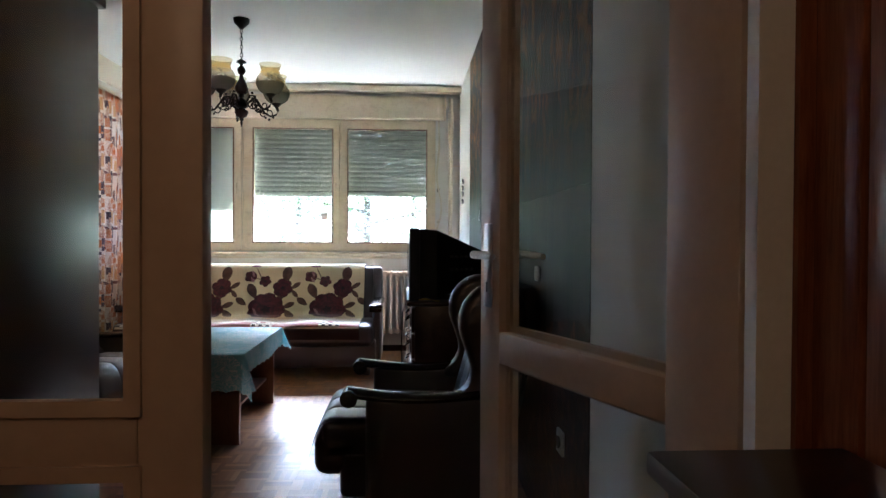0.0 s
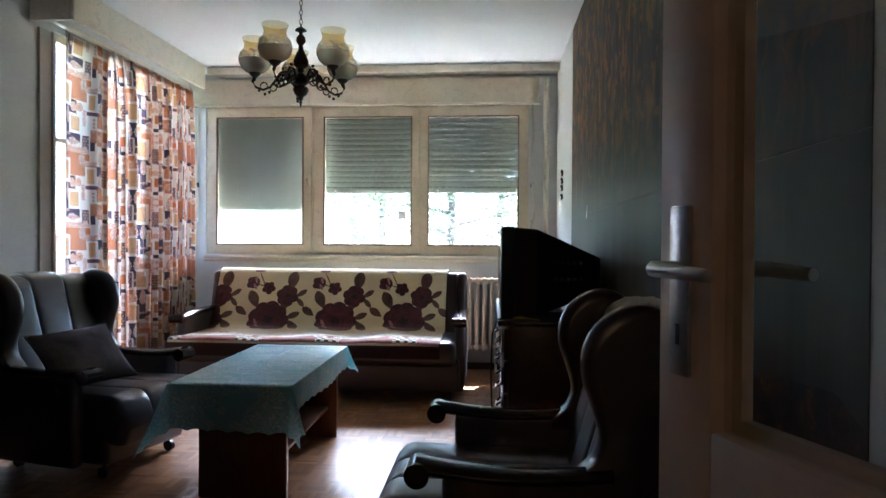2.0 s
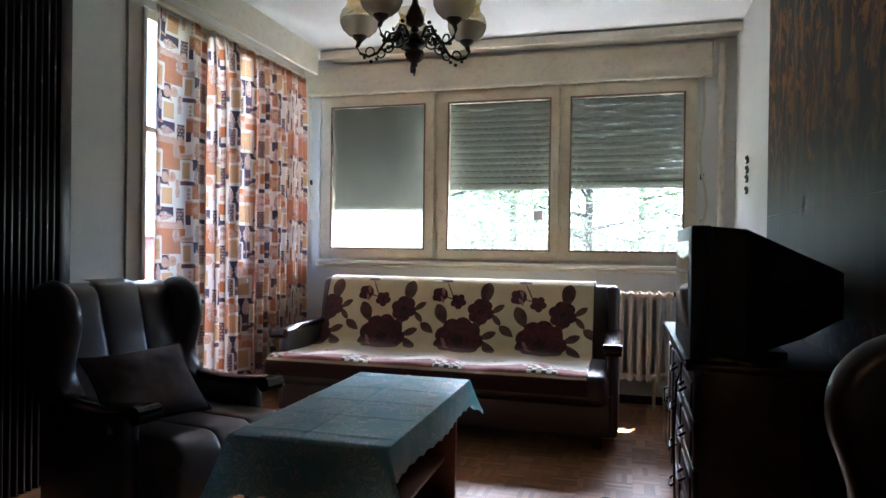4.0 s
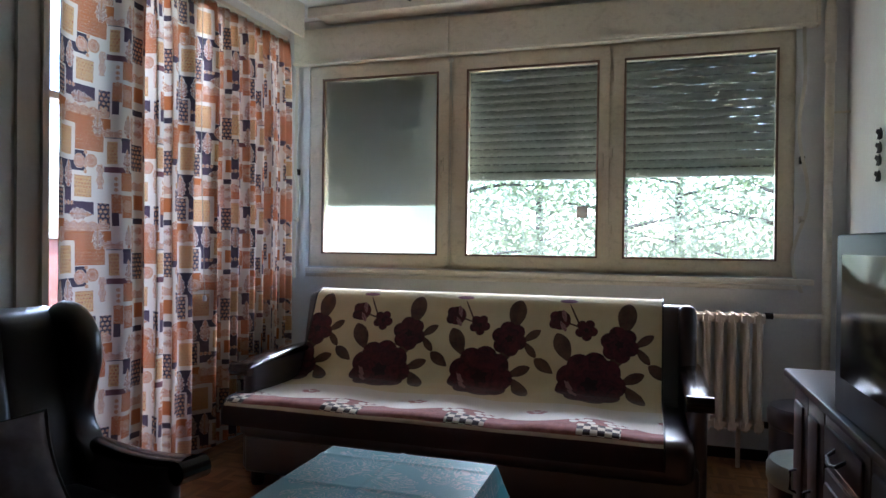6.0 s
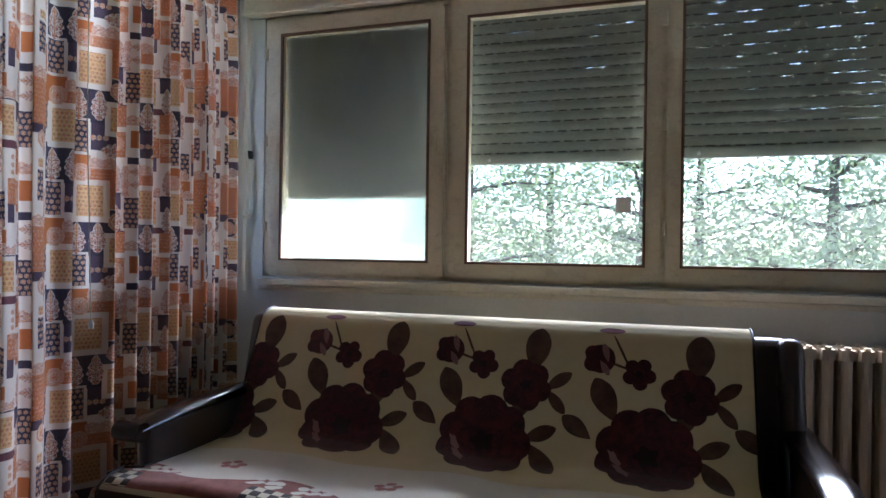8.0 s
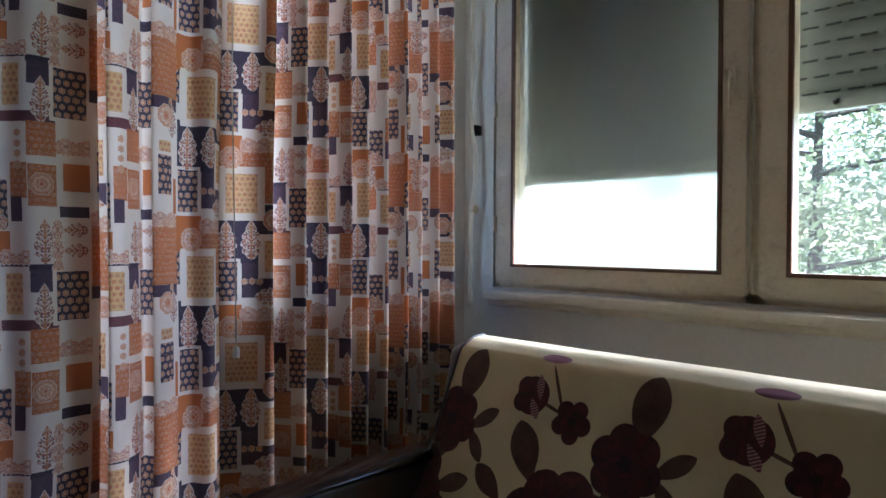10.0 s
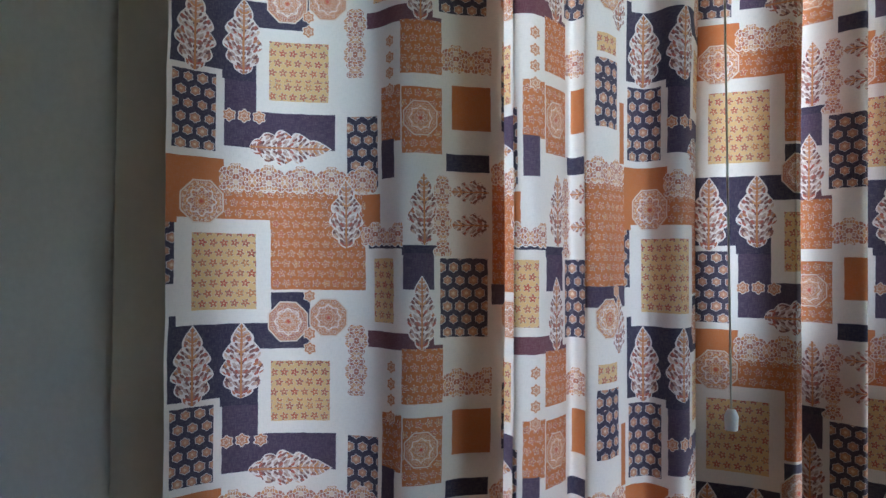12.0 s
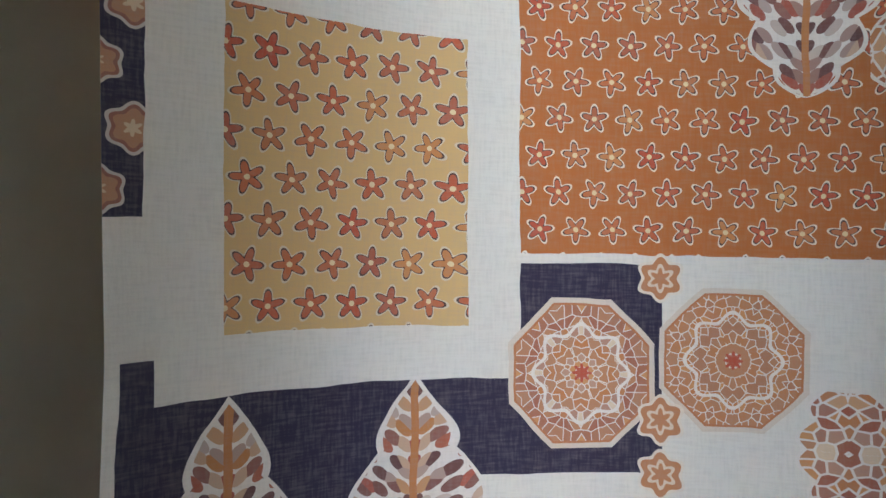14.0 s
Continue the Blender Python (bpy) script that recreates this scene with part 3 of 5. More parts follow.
    leaves(0.104, 0.176, 0.012, 0.030, 2.6, stripe)
    bloom(0.148, 0.485, 0.012, 0.036, (0.30, 0.15, 0.14), 5, 0.15, -0.5)
    bloom(0.170, 0.535, 0.012, 0.036, (0.30, 0.15, 0.14), 5, 0.15, -0.7)
    # the seat and the border along its front
    pale = n.mix(broad, (0.66, 0.60, 0.50), (0.76, 0.71, 0.63))
    state[0] = n.mix(n.m("GREATER_THAN", V, 0.70), state[0], pale)
    for cx, cy in ((0.06, 0.85), (0.03, 0.87), (0.09, 0.87), (0.045, 0.895), (0.078, 0.895)):
        bloom(cx, cy, 0.017, 0.014, (0.38, 0.12, 0.10))
    edge = n.m("MULTIPLY_ADD", n.m("COSINE", n.m("MULTIPLY_ADD", X, 2 * math.pi / REPEAT, -0.06 * 2 * math.pi / REPEAT)), 0.045, 0.965)
    brick = n.ramp(n.noise(uv, 30.0, 3), (0.35, (0.20, 0.045, 0.035)), (0.65, (0.30, 0.085, 0.06)))
    state[0] = n.mix(n.m("GREATER_THAN", V, edge), state[0], brick)
    for cx in (0.22, 0.255, 0.29, 0.37, 0.405, 0.44):
        for cy in (0.945, 0.975):
            bloom(cx + (cy - 0.96) * 0.5, cy + 0.012 * math.sin(cx * 70), 0.018, 0.015, (0.74, 0.69, 0.60))
    chk = n.add("ShaderNodeTexChecker")
    n.put(uv, chk.inputs[0])
    chk.inputs["Scale"].default_value = 36.0
    chk.inputs[1].default_value, chk.inputs[2].default_value = (0.68, 0.60, 0.46, 1), (0.030, 0.012, 0.012, 1)
    col = n.mix(n.m("MULTIPLY", n.m("COMPARE", X, 0.33, 0.085), n.m("COMPARE", V, 1.045, 0.042)), state[0], chk.outputs[0])
    col = n.mix(n.m("COMPARE", V, 1.098, 0.009), col, (0.58, 0.49, 0.33))
    col = n.mix(n.m("GREATER_THAN", V, 1.108), col, (0.035, 0.012, 0.012))
    n.bump(n.noise(uv, 500.0, 3), 0.35, 0.002)
    return n.done(col, 0.95, Sheen_Weight=0.3)


THROW = throw_material()


def cloth_material():
    n = Nodes("turquoise_damask")
    at = n.coords()
    v = n.noise(at, 15.0, 1, 0.5, 1.8)
    line = n.m("COMPARE", n.m("FRACT", n.m("MULTIPLY", v, 7.0)), 0.5, 0.17)
    patch = n.m("GREATER_THAN", n.noise(at, 9.0, 1), 0.44)
    damask = n.m("MULTIPLY", line, patch)
    col = n.mix(n.noise(at, 5.0, 4), (0.31, 0.66, 0.72), (0.38, 0.74, 0.79))
    col = n.mix(n.m("MULTIPLY", damask, 0.9), col, (0.80, 0.90, 0.92))
    n.bump(n.noise(at, 700.0, 2), 0.2, 0.0008)
    n.done(col, n.m("MULTIPLY_ADD", damask, -0.10, 0.42), Sheen_Weight=0.15, Specular_IOR_Level=0.5, Coat_Weight=0.12, Coat_Roughness=0.3)
    tr, mx = n.add("ShaderNodeBsdfTranslucent"), n.add("ShaderNodeMixShader")
    n.put(col, tr.inputs[0])
    mx.inputs[0].default_value = 0.42
    n.put(n.bsdf.outputs[0], mx.inputs[1])
    n.put(tr.outputs[0], mx.inputs[2])
    n.put(mx.outputs[0], n.tree.nodes["Material Output"].inputs[0])
    return n.mat


DAMASK = cloth_material()


def bulb_material():
    n = Nodes("lit_bulb")
    return n.done((0.9, 0.8, 0.6), 0.3, Emission_Color=(1.0, 0.58, 0.27), Emission_Strength=4.5)


BULB = bulb_material()


# ---- mesh helpers ----
def cube(bm, x0, x1, y0, y1, z0, z1, m=None):
    vs = [bm.verts.new((x, y, z)) for x in (x0, x1) for y in (y0, y1) for z in (z0, z1)]
    for f in ((0, 1, 3, 2), (4, 6, 7, 5), (0, 4, 5, 1), (2, 3, 7, 6), (0, 2, 6, 4), (1, 5, 7, 3)):
        bm.faces.new([vs[i] for i in f])
    if m is not None:
        bmesh.ops.transform(bm, matrix=m, verts=vs)
    return vs


def block(x0, x1, y0, y1, z0, z1, bevel=0.004, segments=2):
    bm = bmesh.new()
    cube(bm, x0, x1, y0, y1, z0, z1)
    if bevel:
        bmesh.ops.bevel(bm, geom=bm.edges[:], offset=bevel, segments=segments, profile=0.5, affect="EDGES")
    return bm


def lathe(profile, steps=24):
    """A body turned round z from (radius, height) pairs."""
    bm = bmesh.new()
    rings = []
    for r, z in profile:
        rings.append([bm.verts.new((max(r, 0.0004) * math.cos(2 * math.pi * k / steps), max(r, 0.0004) * math.sin(2 * math.pi * k / steps), z)) for k in range(steps)])
    for a, b in zip(rings, rings[1:]):
        for k in range(steps):
            bm.faces.new((a[k], a[(k + 1) % steps], b[(k + 1) % steps], b[k]))
    return bm


def tube(points, radius, steps=10, bm=None):
    """A round rod along points; radius may be a list."""
    bm = bm or bmesh.new()
    points = [Vector(p) for p in points]
    rings = []
    for i, p in enumerate(points):
        way = (points[min(i + 1, len(points) - 1)] - points[max(i - 1, 0)]).normalized()
        side = way.cross(Vector((0, 0, 1)) if abs(way.z) < 0.95 else Vector((1, 0, 0))).normalized()
        up = side.cross(way)
        r = radius[i] if isinstance(radius, (list, tuple)) else radius
        rings.append([bm.verts.new(p + r * (math.cos(2 * math.pi * k / steps) * side + math.sin(2 * math.pi * k / steps) * up)) for k in range(steps)])
    for a, b in zip(rings, rings[1:]):
        for k in range(steps):
            bm.faces.new((a[k], a[(k + 1) % steps], b[(k + 1) % steps], b[k]))
    bm.faces.new(rings[0][::-1])
    bm.faces.new(rings[-1])
    return bm


def sheet(fn, nu, nv, uv=None, thick=0.0):
    """A surface from fn(i / nu, j / nv), with UV from uv(i / nu, j / nv)."""
    bm = bmesh.new()
    grid = [[bm.verts.new(fn(i / nu, j / nv)) for j in range(nv + 1)] for i in range(nu + 1)]
    layer = bm.loops.layers.uv.new("UVMap") if uv else None
    for i in range(nu):
        for j in range(nv):
            f = bm.faces.new((grid[i][j], grid[i + 1][j], grid[i + 1][j + 1], grid[i][j + 1]))
            if uv:
                for loop, (a, b) in zip(f.loops, ((i, j), (i + 1, j), (i + 1, j + 1), (i, j + 1))):
                    loop[layer].uv = uv(a / nu, b / nv)
    return bm


def prism(outline, z0, z1, bevel=0.0):
    """An upright body over an outline of (x, y)."""
    bm = bmesh.new()
    low, high = [bm.verts.new((x, y, z0)) for x, y in outline], [bm.verts.new((x, y, z1)) for x, y in outline]
    count = len(outline)
    bm.faces.new(low[::-1])
    bm.faces.new(high)
    for k in range(count):
        bm.faces.new((low[k], low[(k + 1) % count], high[(k + 1) % count], high[k]))
    if bevel:
        bmesh.ops.bevel(bm, geom=bm.edges[:], offset=bevel, segments=2, profile=0.5, affect="EDGES")
    return bm


def placed(bm, m):
    bmesh.ops.transform(bm, matrix=m, verts=bm.verts)
    return bm


def mesh_of(name, bm, material, smooth=35):
    bmesh.ops.recalc_face_normals(bm, faces=bm.faces)
    data = bpy.data.meshes.new(name)
    bm.to_mesh(data)
    bm.free()
    data.materials.append(material)
    if smooth:
        data.polygons.foreach_set("use_smooth", [True] * len(data.polygons))
        data.set_sharp_from_angle(angle=radians(smooth))
    return data


def part(name, bm, material, parent, label="", smooth=35):
    ob = new(name, mesh_of(name, bm, material, smooth))
    ob.parent = parent
    if label:
        tagged(ob, label)
    return ob


def thing(name, label, category, m=None, group="", kind=""):
    ob = new(name)
    if m is not None:
        ob.matrix_world = m
    return tagged(ob, label, category, group, kind)


def solid(name, bm, material, label, category, kind="", smooth=35):
    return tagged(new(name, mesh_of(name, bm, material, smooth)), label, category, "", kind)


def setting(name, bm, material, label="", smooth=35):
    return tagged(new(name, mesh_of(name, bm, material, smooth)), label, "", "", "structure")


def joined(*boxes):
    bm = bmesh.new()
    for b in boxes:
        cube(bm, *b)
    return bm


# ---- the room's shell ----
XL, XR, YD, YW, ZC = -2.44, 0.86, 1.05, 6.74, 2.62
WIN_X0, WIN_X1, WIN_Z0, WIN_Z1 = -2.285, 0.615, 1.0, 2.33
DOOR_Y0, DOOR_Y1, DOOR_Z1 = 4.86, 6.55, 2.42

setting("wall_window", joined((XL - 0.2, WIN_X0, YW, YW + 0.3, 0, ZC), (WIN_X1, XR + 0.2, YW, YW + 0.3, 0, ZC), (WIN_X0, WIN_X1, YW, YW + 0.3, 0, WIN_Z0), (WIN_X0, WIN_X1, YW, YW + 0.3, WIN_Z1, ZC)), WHITE_WALL, "off-white painted wall below a wide window", 0)
setting("wall_balcony", joined((XL - 0.2, XL, YD - 0.12, DOOR_Y0, 0, ZC), (XL - 0.2, XL, DOOR_Y1, YW, 0, ZC), (XL - 0.2, XL, DOOR_Y0, DOOR_Y1, DOOR_Z1, ZC), (XL - 0.2, XL, 5.66, DOOR_Y1, 0, 1.02)), WHITE_WALL, "plain off-white painted wall", 0)
setting("wall_mural", joined((XR, XR + 0.2, -2.2, YW, 0, ZC)), WHITE_WALL, "off-white painted wall beside the forest mural", 0)
setting("wall_door", joined((XL, -0.80, 0.93, YD, 0, ZC), (-0.80, 0.845, 0.93, YD, 2.08, ZC), (0.845, XR, 0.93, YD, 0, ZC)), WHITE_WALL, "off-white painted wall round a double door", 0)
setting("wall_hall", joined((-1.4, -1.2, -2.2, 0.93, 0, ZC), (-1.4, XR, -2.4, -2.2, 0, ZC)), HALL_WALL, "beige painted hallway wall", 0)
setting("ceiling", joined((XL - 0.2, XR + 0.2, -2.4, YW + 0.3, ZC, ZC + 0.2)), CEILING_PAINT, "matt white painted ceiling", 0)
floor = setting("floor", joined((XL - 0.2, XR + 0.2, -2.4, YW + 0.3, -0.2, -0.0015)), TABLE_WOOD, "brown oak mosaic parquet floor with a worn varnish", 0)

board = block(XL, XR - 0.002, 0, 0.012, 0, 0.06, 0.003)
setting("baseboard", placed(board, pose(0, YW - 0.014, 0)), DARK_WOOD, "dark wooden skirting board")

# pelmet boxes at the ceiling
p = thing("curtain_pelmet", "cream painted curtain pelmet box under the ceiling", "pelmet")
part("front_board", block(-2.185, -2.16, 4.66, 6.44, 2.415, ZC - 0.003, 0.004), PELMET_PAINT, p)
part("end_board", block(XL + 0.003, -2.187, 4.66, 4.685, 2.415, ZC - 0.003, 0.004), PELMET_PAINT, p)
part("curtain_rail", block(-2.35, -2.31, 4.69, 6.5, 2.42, 2.445, 0.003), PELMET_PAINT, p)
p = thing("window_pelmet", "thin cream painted pelmet board above the window", "pelmet")
part("front_board", block(-2.158, XR - 0.003, 6.47, 6.492, 2.548, ZC - 0.012, 0.003), PELMET_PAINT, p)
part("top_board", block(-2.158, XR - 0.003, 6.494, YW - 0.003, 2.585, ZC - 0.012, 0.003), PELMET_PAINT, p)

# roller shutter box
p = thing("shutter_box", "cream painted roller shutter box with dirty edges", "shutter box")
for x0, x1 in ((XL + 0.06, -1.325), (-1.315, 0.70)):
    part("cover_panel", block(x0, x1, 6.69, YW - 0.002, 2.335, 2.55, 0.004), PELMET_PAINT, p)
part("bottom_strip", block(XL + 0.06, 0.70, 6.675, YW - 0.003, 2.318, 2.333, 0.003), PELMET_PAINT, p)
part("middle_strip", block(-1.332, -1.308, 6.68, 6.692, 2.335, 2.55, 0.003), PELMET_PAINT, p)
part("end_board", block(0.702, 0.716, 6.675, YW - 0.003, 2.318, 2.56, 0.003), PELMET_PAINT, p)


# ---- window ----
def window():
    w = thing("window_1", "three-part cream painted wooden casement window", "", kind="structure")
    fr = joined((WIN_X0, WIN_X0 + 0.035, 6.75, 6.84, WIN_Z0, WIN_Z1), (WIN_X1 - 0.035, WIN_X1, 6.75, 6.84, WIN_Z0, WIN_Z1), (WIN_X0, WIN_X1, 6.75, 6.84, WIN_Z1 - 0.03, WIN_Z1 - 0.002), (WIN_X0, WIN_X1, 6.75, 6.84, WIN_Z0, WIN_Z0 + 0.03))
    cube(fr, -1.318, -1.268, 6.75, 6.84, WIN_Z0, WIN_Z1)
    cube(fr, -0.352, -0.318, 6.75, 6.84, WIN_Z0, WIN_Z1)
    part("window_frame", fr, WINDOW_PAINT, w, smooth=0)
    z0, z1, gz0, gz1 = WIN_Z0 + 0.022, WIN_Z1 - 0.026, 1.086, 2.222
    for x0, g0, g1, x1, hinge in ((-2.256, -2.178, -1.385, -1.312, 1), (-1.272, -1.196, -0.410, -0.345, -1), (-0.326, -0.263, 0.528, 0.592, 1)):
        c = part("casement", joined((x0, g0, 6.728, 6.80, z0, z1), (g1, x1, 6.728, 6.80, z0, z1), (g0, g1, 6.728, 6.80, z0, gz0), (g0, g1, 6.728, 6.80, gz1, z1)), WINDOW_PAINT, w, smooth=0)
        bead = bmesh.new()
        for a in ((g0 - 0.004, g0 + 0.008, gz0, gz1), (g1 - 0.008, g1 + 0.004, gz0, gz1)):
            cube(bead, a[0], a[1], 6.722, 6.734, a[2], a[3])
        for a in ((gz0 - 0.004, gz0 + 0.008), (gz1 - 0.008, gz1 + 0.004)):
            cube(bead, g0 - 0.004, g1 + 0.004, 6.721, 6.735, a[0], a[1])
        part("glazing_bead", bead, BEAD, c, "dark brown glazing bead", 0)
        part("pane", block(g0 - 0.004, g1 + 0.004, 6.768, 6.772, gz0 - 0.004, gz1 + 0.004, 0), FROSTED if x0 < -2 else CLEAR_GLASS, c, "frosted pane with a misted lower edge" if x0 < -2 else "", 0).visible_shadow = False
        if x0 < -0.5:
            hx = x1 - 0.045
            h = block(hx - 0.014, hx + 0.014, 6.716, 6.727, 1.60, 1.69, 0.003)
            cube(h, hx - 0.007, hx + 0.007, 6.69, 6.716, 1.655, 1.672)
            cube(h, hx - 0.007, hx + 0.007, 6.69, 6.70, 1.56, 1.67)
            part("window_handle", h, WINDOW_PAINT, c, "painted lever handle")
        for hz in (1.22, 1.66, 2.1):
            part("hinge", tube([(x0 - 0.006 if hinge > 0 else x1 + 0.006, 6.724, hz), (x0 - 0.006 if hinge > 0 else x1 + 0.006, 6.724, hz + 0.055)], 0.007), WINDOW_PAINT, c)
    part("window_sill", block(-2.265, 0.70, 6.655, 6.748, 0.960, 0.990, 0.005), PELMET_PAINT, w, "white painted window sill with worn edge")
    part("sill_batten", block(-2.30, 0.66, 6.725, 6.739, 0.93, 0.954, 0.003), PELMET_PAINT, w)
    part("outer_sill", block(WIN_X0, WIN_X1, 6.845, 7.12, 0.97, 0.99, 0.003), CONCRETE, w)
    return w


BEAD = plain("glazing_bead_paint", (0.10, 0.05, 0.03), (0.18, 0.09, 0.05), 0.5, 60, 8)
window()


def shutter(x0, x1, bottom, label, lit=0.0):
    """Flat slats with slotted strips between them, coloured dark for the shade in the gaps; some of the slots stand
    open, more of them towards one end.
    """
    rng = random.Random(int(-x0 * 1000))
    s = thing("roller_shutter", label, "shutter", group="roller shutters of the window")
    z, step = bottom, 0.0482
    part("bottom_bar", block(x0, x1, 6.893, 6.913, z, z + 0.05, 0.004), SHUTTER_PLASTIC, s)
    part("lock_bolt", tube([(x0 + 0.12, 6.889, z + 0.022), (x0 + 0.12, 6.895, z + 0.022)], 0.009, 10), METAL, s)
    z += 0.0505
    while z < 2.33:
        slat_bm = sheet(lambda u, v: Vector((x0 + (x1 - x0) * u, 6.903 - 0.0022 * math.sin(math.pi * v), z + 0.0078 + (step - 0.0078) * v)), 1, 4)
        strip = bmesh.new()
        count = int((x1 - x0) / 0.056)
        phase = 0.5 * (int(z / step) % 2)
        for k in range(count + 1):
            a, b = x0 + (x1 - x0) * (k - phase) / count, x0 + (x1 - x0) * (k + 0.72 - phase) / count
            a, b, c = max(a, x0), min(b, x1), min(x1, x0 + (x1 - x0) * (k + 1 - phase) / count)
            where = (a - x0) / (x1 - x0)
            slot = lit and z > 1.68 and rng.random() < lit * (0.10 + 0.9 * where)
            if b > a:
                cube(strip, a, b, 6.9032, 6.9052, z + (0.0016 if slot else -0.001), z + 0.0088)
            if c > b:
                cube(slat_bm, max(b, x0), c, 6.9022, 6.9052, z - 0.001, z + 0.0088)
        slat = part("slat", slat_bm, SHUTTER_PLASTIC, s)
        part("hinge_strip", strip, SHUTTER_GAP_SHADE, slat, smooth=0)
        z += step
    for x in (x0 - 0.014, x1 + 0.002):
        part("guide_rail", block(x, x + 0.012, 6.885, 6.92, 0.99, 2.33, 0), SHUTTER_PLASTIC, s, smooth=0)


shutter(-2.255, -1.34, 1.40, "grey-green slatted roller shutter behind frosted glass")
shutter(-1.25, -0.365, 1.556, "grey-green slatted roller shutter half lowered", 0.18)
shutter(-0.31, 0.575, 1.560, "grey-green slatted roller shutter half lowered with open slots", 0.6)

# shutter straps and hooks beside the window
for x, bulge in ((-2.36, 0.02), (0.645, 0.05)):
    s = thing("shutter_strap", "frayed beige shutter strap hanging beside the window", "strap", group="shutter straps")
    pts = [(x + bulge * math.sin(k * 0.9) * (k / 14), 6.70 + 0.01 * math.sin(k * 1.7), 2.32 - k * 0.1) for k in range(15)]
    part("strap", sheet(lambda u, v: Vector(pts[int(round(u * 14))]) + Vector(((v - 0.5) * 0.018, 0.004 * (v - 0.5), 0)), 14, 1), CABLE, s)
    part("hook", block(x - 0.012, x + 0.012, 6.70, 6.738, 1.60, 1.64, 0.003), IRON, s, "rusty strap hook")
    part("roller", tube([(x - 0.012, 6.705, 1.305), (x + 0.012, 6.705, 1.305)], 0.018), CABLE, s)

p = thing("aerial_cable", "thin brownish cables clipped down the window post", "cable")
for dx, sway in ((-0.006, 0.004), (0.006, -0.005)):
    part("strand", tube([(-1.30 + dx + sway * math.sin(k * 1.3), 6.722, 2.33 - 0.1 * k) for k in range(14)], 0.003, 6), CABLE, p)
part("clip", block(-1.315, -1.285, 6.712, 6.727, 2.28, 2.30, 0.002), CABLE, p)

# heating pipe
p = thing("heating_pipe", "cream painted heating pipe running up the corner", "pipe")
part("riser", tube([(0.765, 6.69, 0.0), (0.765, 6.69, 2.53)], 0.021, 14), PELMET_PAINT, p)
part("sleeve", tube([(0.765, 6.69, 2.12), (0.765, 6.69, 2.40)], 0.027, 14), PELMET_PAINT, p)
part("branch", tube([(0.50, 6.60, 0.80), (0.56, 6.60, 0.80), (0.66, 6.64, 0.80), (0.765, 6.69, 0.80)], 0.012), PELMET_PAINT, p)
part("bracket", tube([(0.78, 6.69, 1.86), (0.86, 6.69, 1.86)], 0.006), PELMET_PAINT, p)


def radiator():
    r = thing("radiator", "cream enamelled cast iron column radiator under the window", "radiator")
    xs = [-0.63 + 0.0622 * k for k in range(18)]
    for x in xs:
        bm = bmesh.new()
        for y in (6.53, 6.585, 6.64):
            prof = [(x, y, 0.20), (x, y, 0.24), (x, y, 0.50), (x, y, 0.78), (x, y, 0.815)]
            tube(prof, [0.012, 0.0175, 0.0175, 0.0175, 0.012], 8, bm)
        cube(bm, x - 0.021, x + 0.021, 6.515, 6.655, 0.765, 0.805)
        cube(bm, x - 0.021, x + 0.021, 6.515, 6.655, 0.21, 0.25)
        part("column", bm, RADIATOR_PAINT, r)
    part("header", tube([(-0.66, 6.585, 0.785), (0.46, 6.585, 0.785)], 0.026, 12), RADIATOR_PAINT, r)
    part("footer", tube([(-0.66, 6.585, 0.23), (0.46, 6.585, 0.23)], 0.026, 12), RADIATOR_PAINT, r)
    for x in (-0.55, 0.34):
        part("foot", tube([(x, 6.585, 0.0), (x, 6.585, 0.22)], 0.012), RADIATOR_PAINT, r)
    for z in (0.80, 0.23):
        v = part("valve", tube([(0.455, 6.60, z), (0.50, 6.60, z)], 0.018, 10), IRON, r, "dull metal valve")


radiator()


# ---- balcony door behind the curtain ----
def balcony_door():
    d = thing("door_2", "cream framed glazed balcony door behind the curtains", "", kind="structure")
    # the last box, an unseen post, is added to block light behind a curtain fold
    fr = joined((-2.60, -2.46, DOOR_Y0, DOOR_Y0 + 0.05, 0, DOOR_Z1), (-2.60, -2.46, DOOR_Y1 - 0.05, DOOR_Y1, 1.02, DOOR_Z1), (-2.60, -2.46, DOOR_Y0, DOOR_Y1, DOOR_Z1 - 0.05, DOOR_Z1), (-2.60, -2.46, 5.62, 5.72, 1.02, DOOR_Z1), (-2.60, -2.46, 5.60, 5.655, 0, 1.02), (-2.58, -2.44, 5.15, 5.30, 0.121, DOOR_Z1 - 0.052))
    cube(fr, -2.56, -2.47, DOOR_Y0, 5.66, 0.0, 0.12)
    cube(fr, -2.56, -2.47, DOOR_Y0, DOOR_Y1, 1.74, 1.77)
    part("door_frame", fr, WINDOW_PAINT, d, smooth=0)
    for y0, y1 in ((DOOR_Y0 + 0.05, 5.15), (5.30, 5.62), (5.72, DOOR_Y1 - 0.05)):
        part("pane", block(-2.523, -2.519, y0, y1, 0.12 if y0 < 5.5 else 1.03, DOOR_Z1 - 0.05, 0), CLEAR_GLASS, d, smooth=0).visible_shadow = False


balcony_door()
setting("trim", joined((XL, XL + 0.016, 4.735, 4.86, 0, 2.40)), CASING_PAINT, "grey-green painted door casing")
setting("trim", joined((XL, XL + 0.03, 4.835, 4.862, 0, 2.40)), CASING_PAINT, "grey-green painted casing bead")


def spline(points, t):
    """A smooth value at t from (t, value) pairs."""
    for (a, va), (b, vb) in zip(points, points[1:]):
        if t <= b:
            f = max(0.0, (t - a) / (b - a))
            f = f * f * (3 - 2 * f)
            return va + (vb - va) * f
    return points[-1][1]


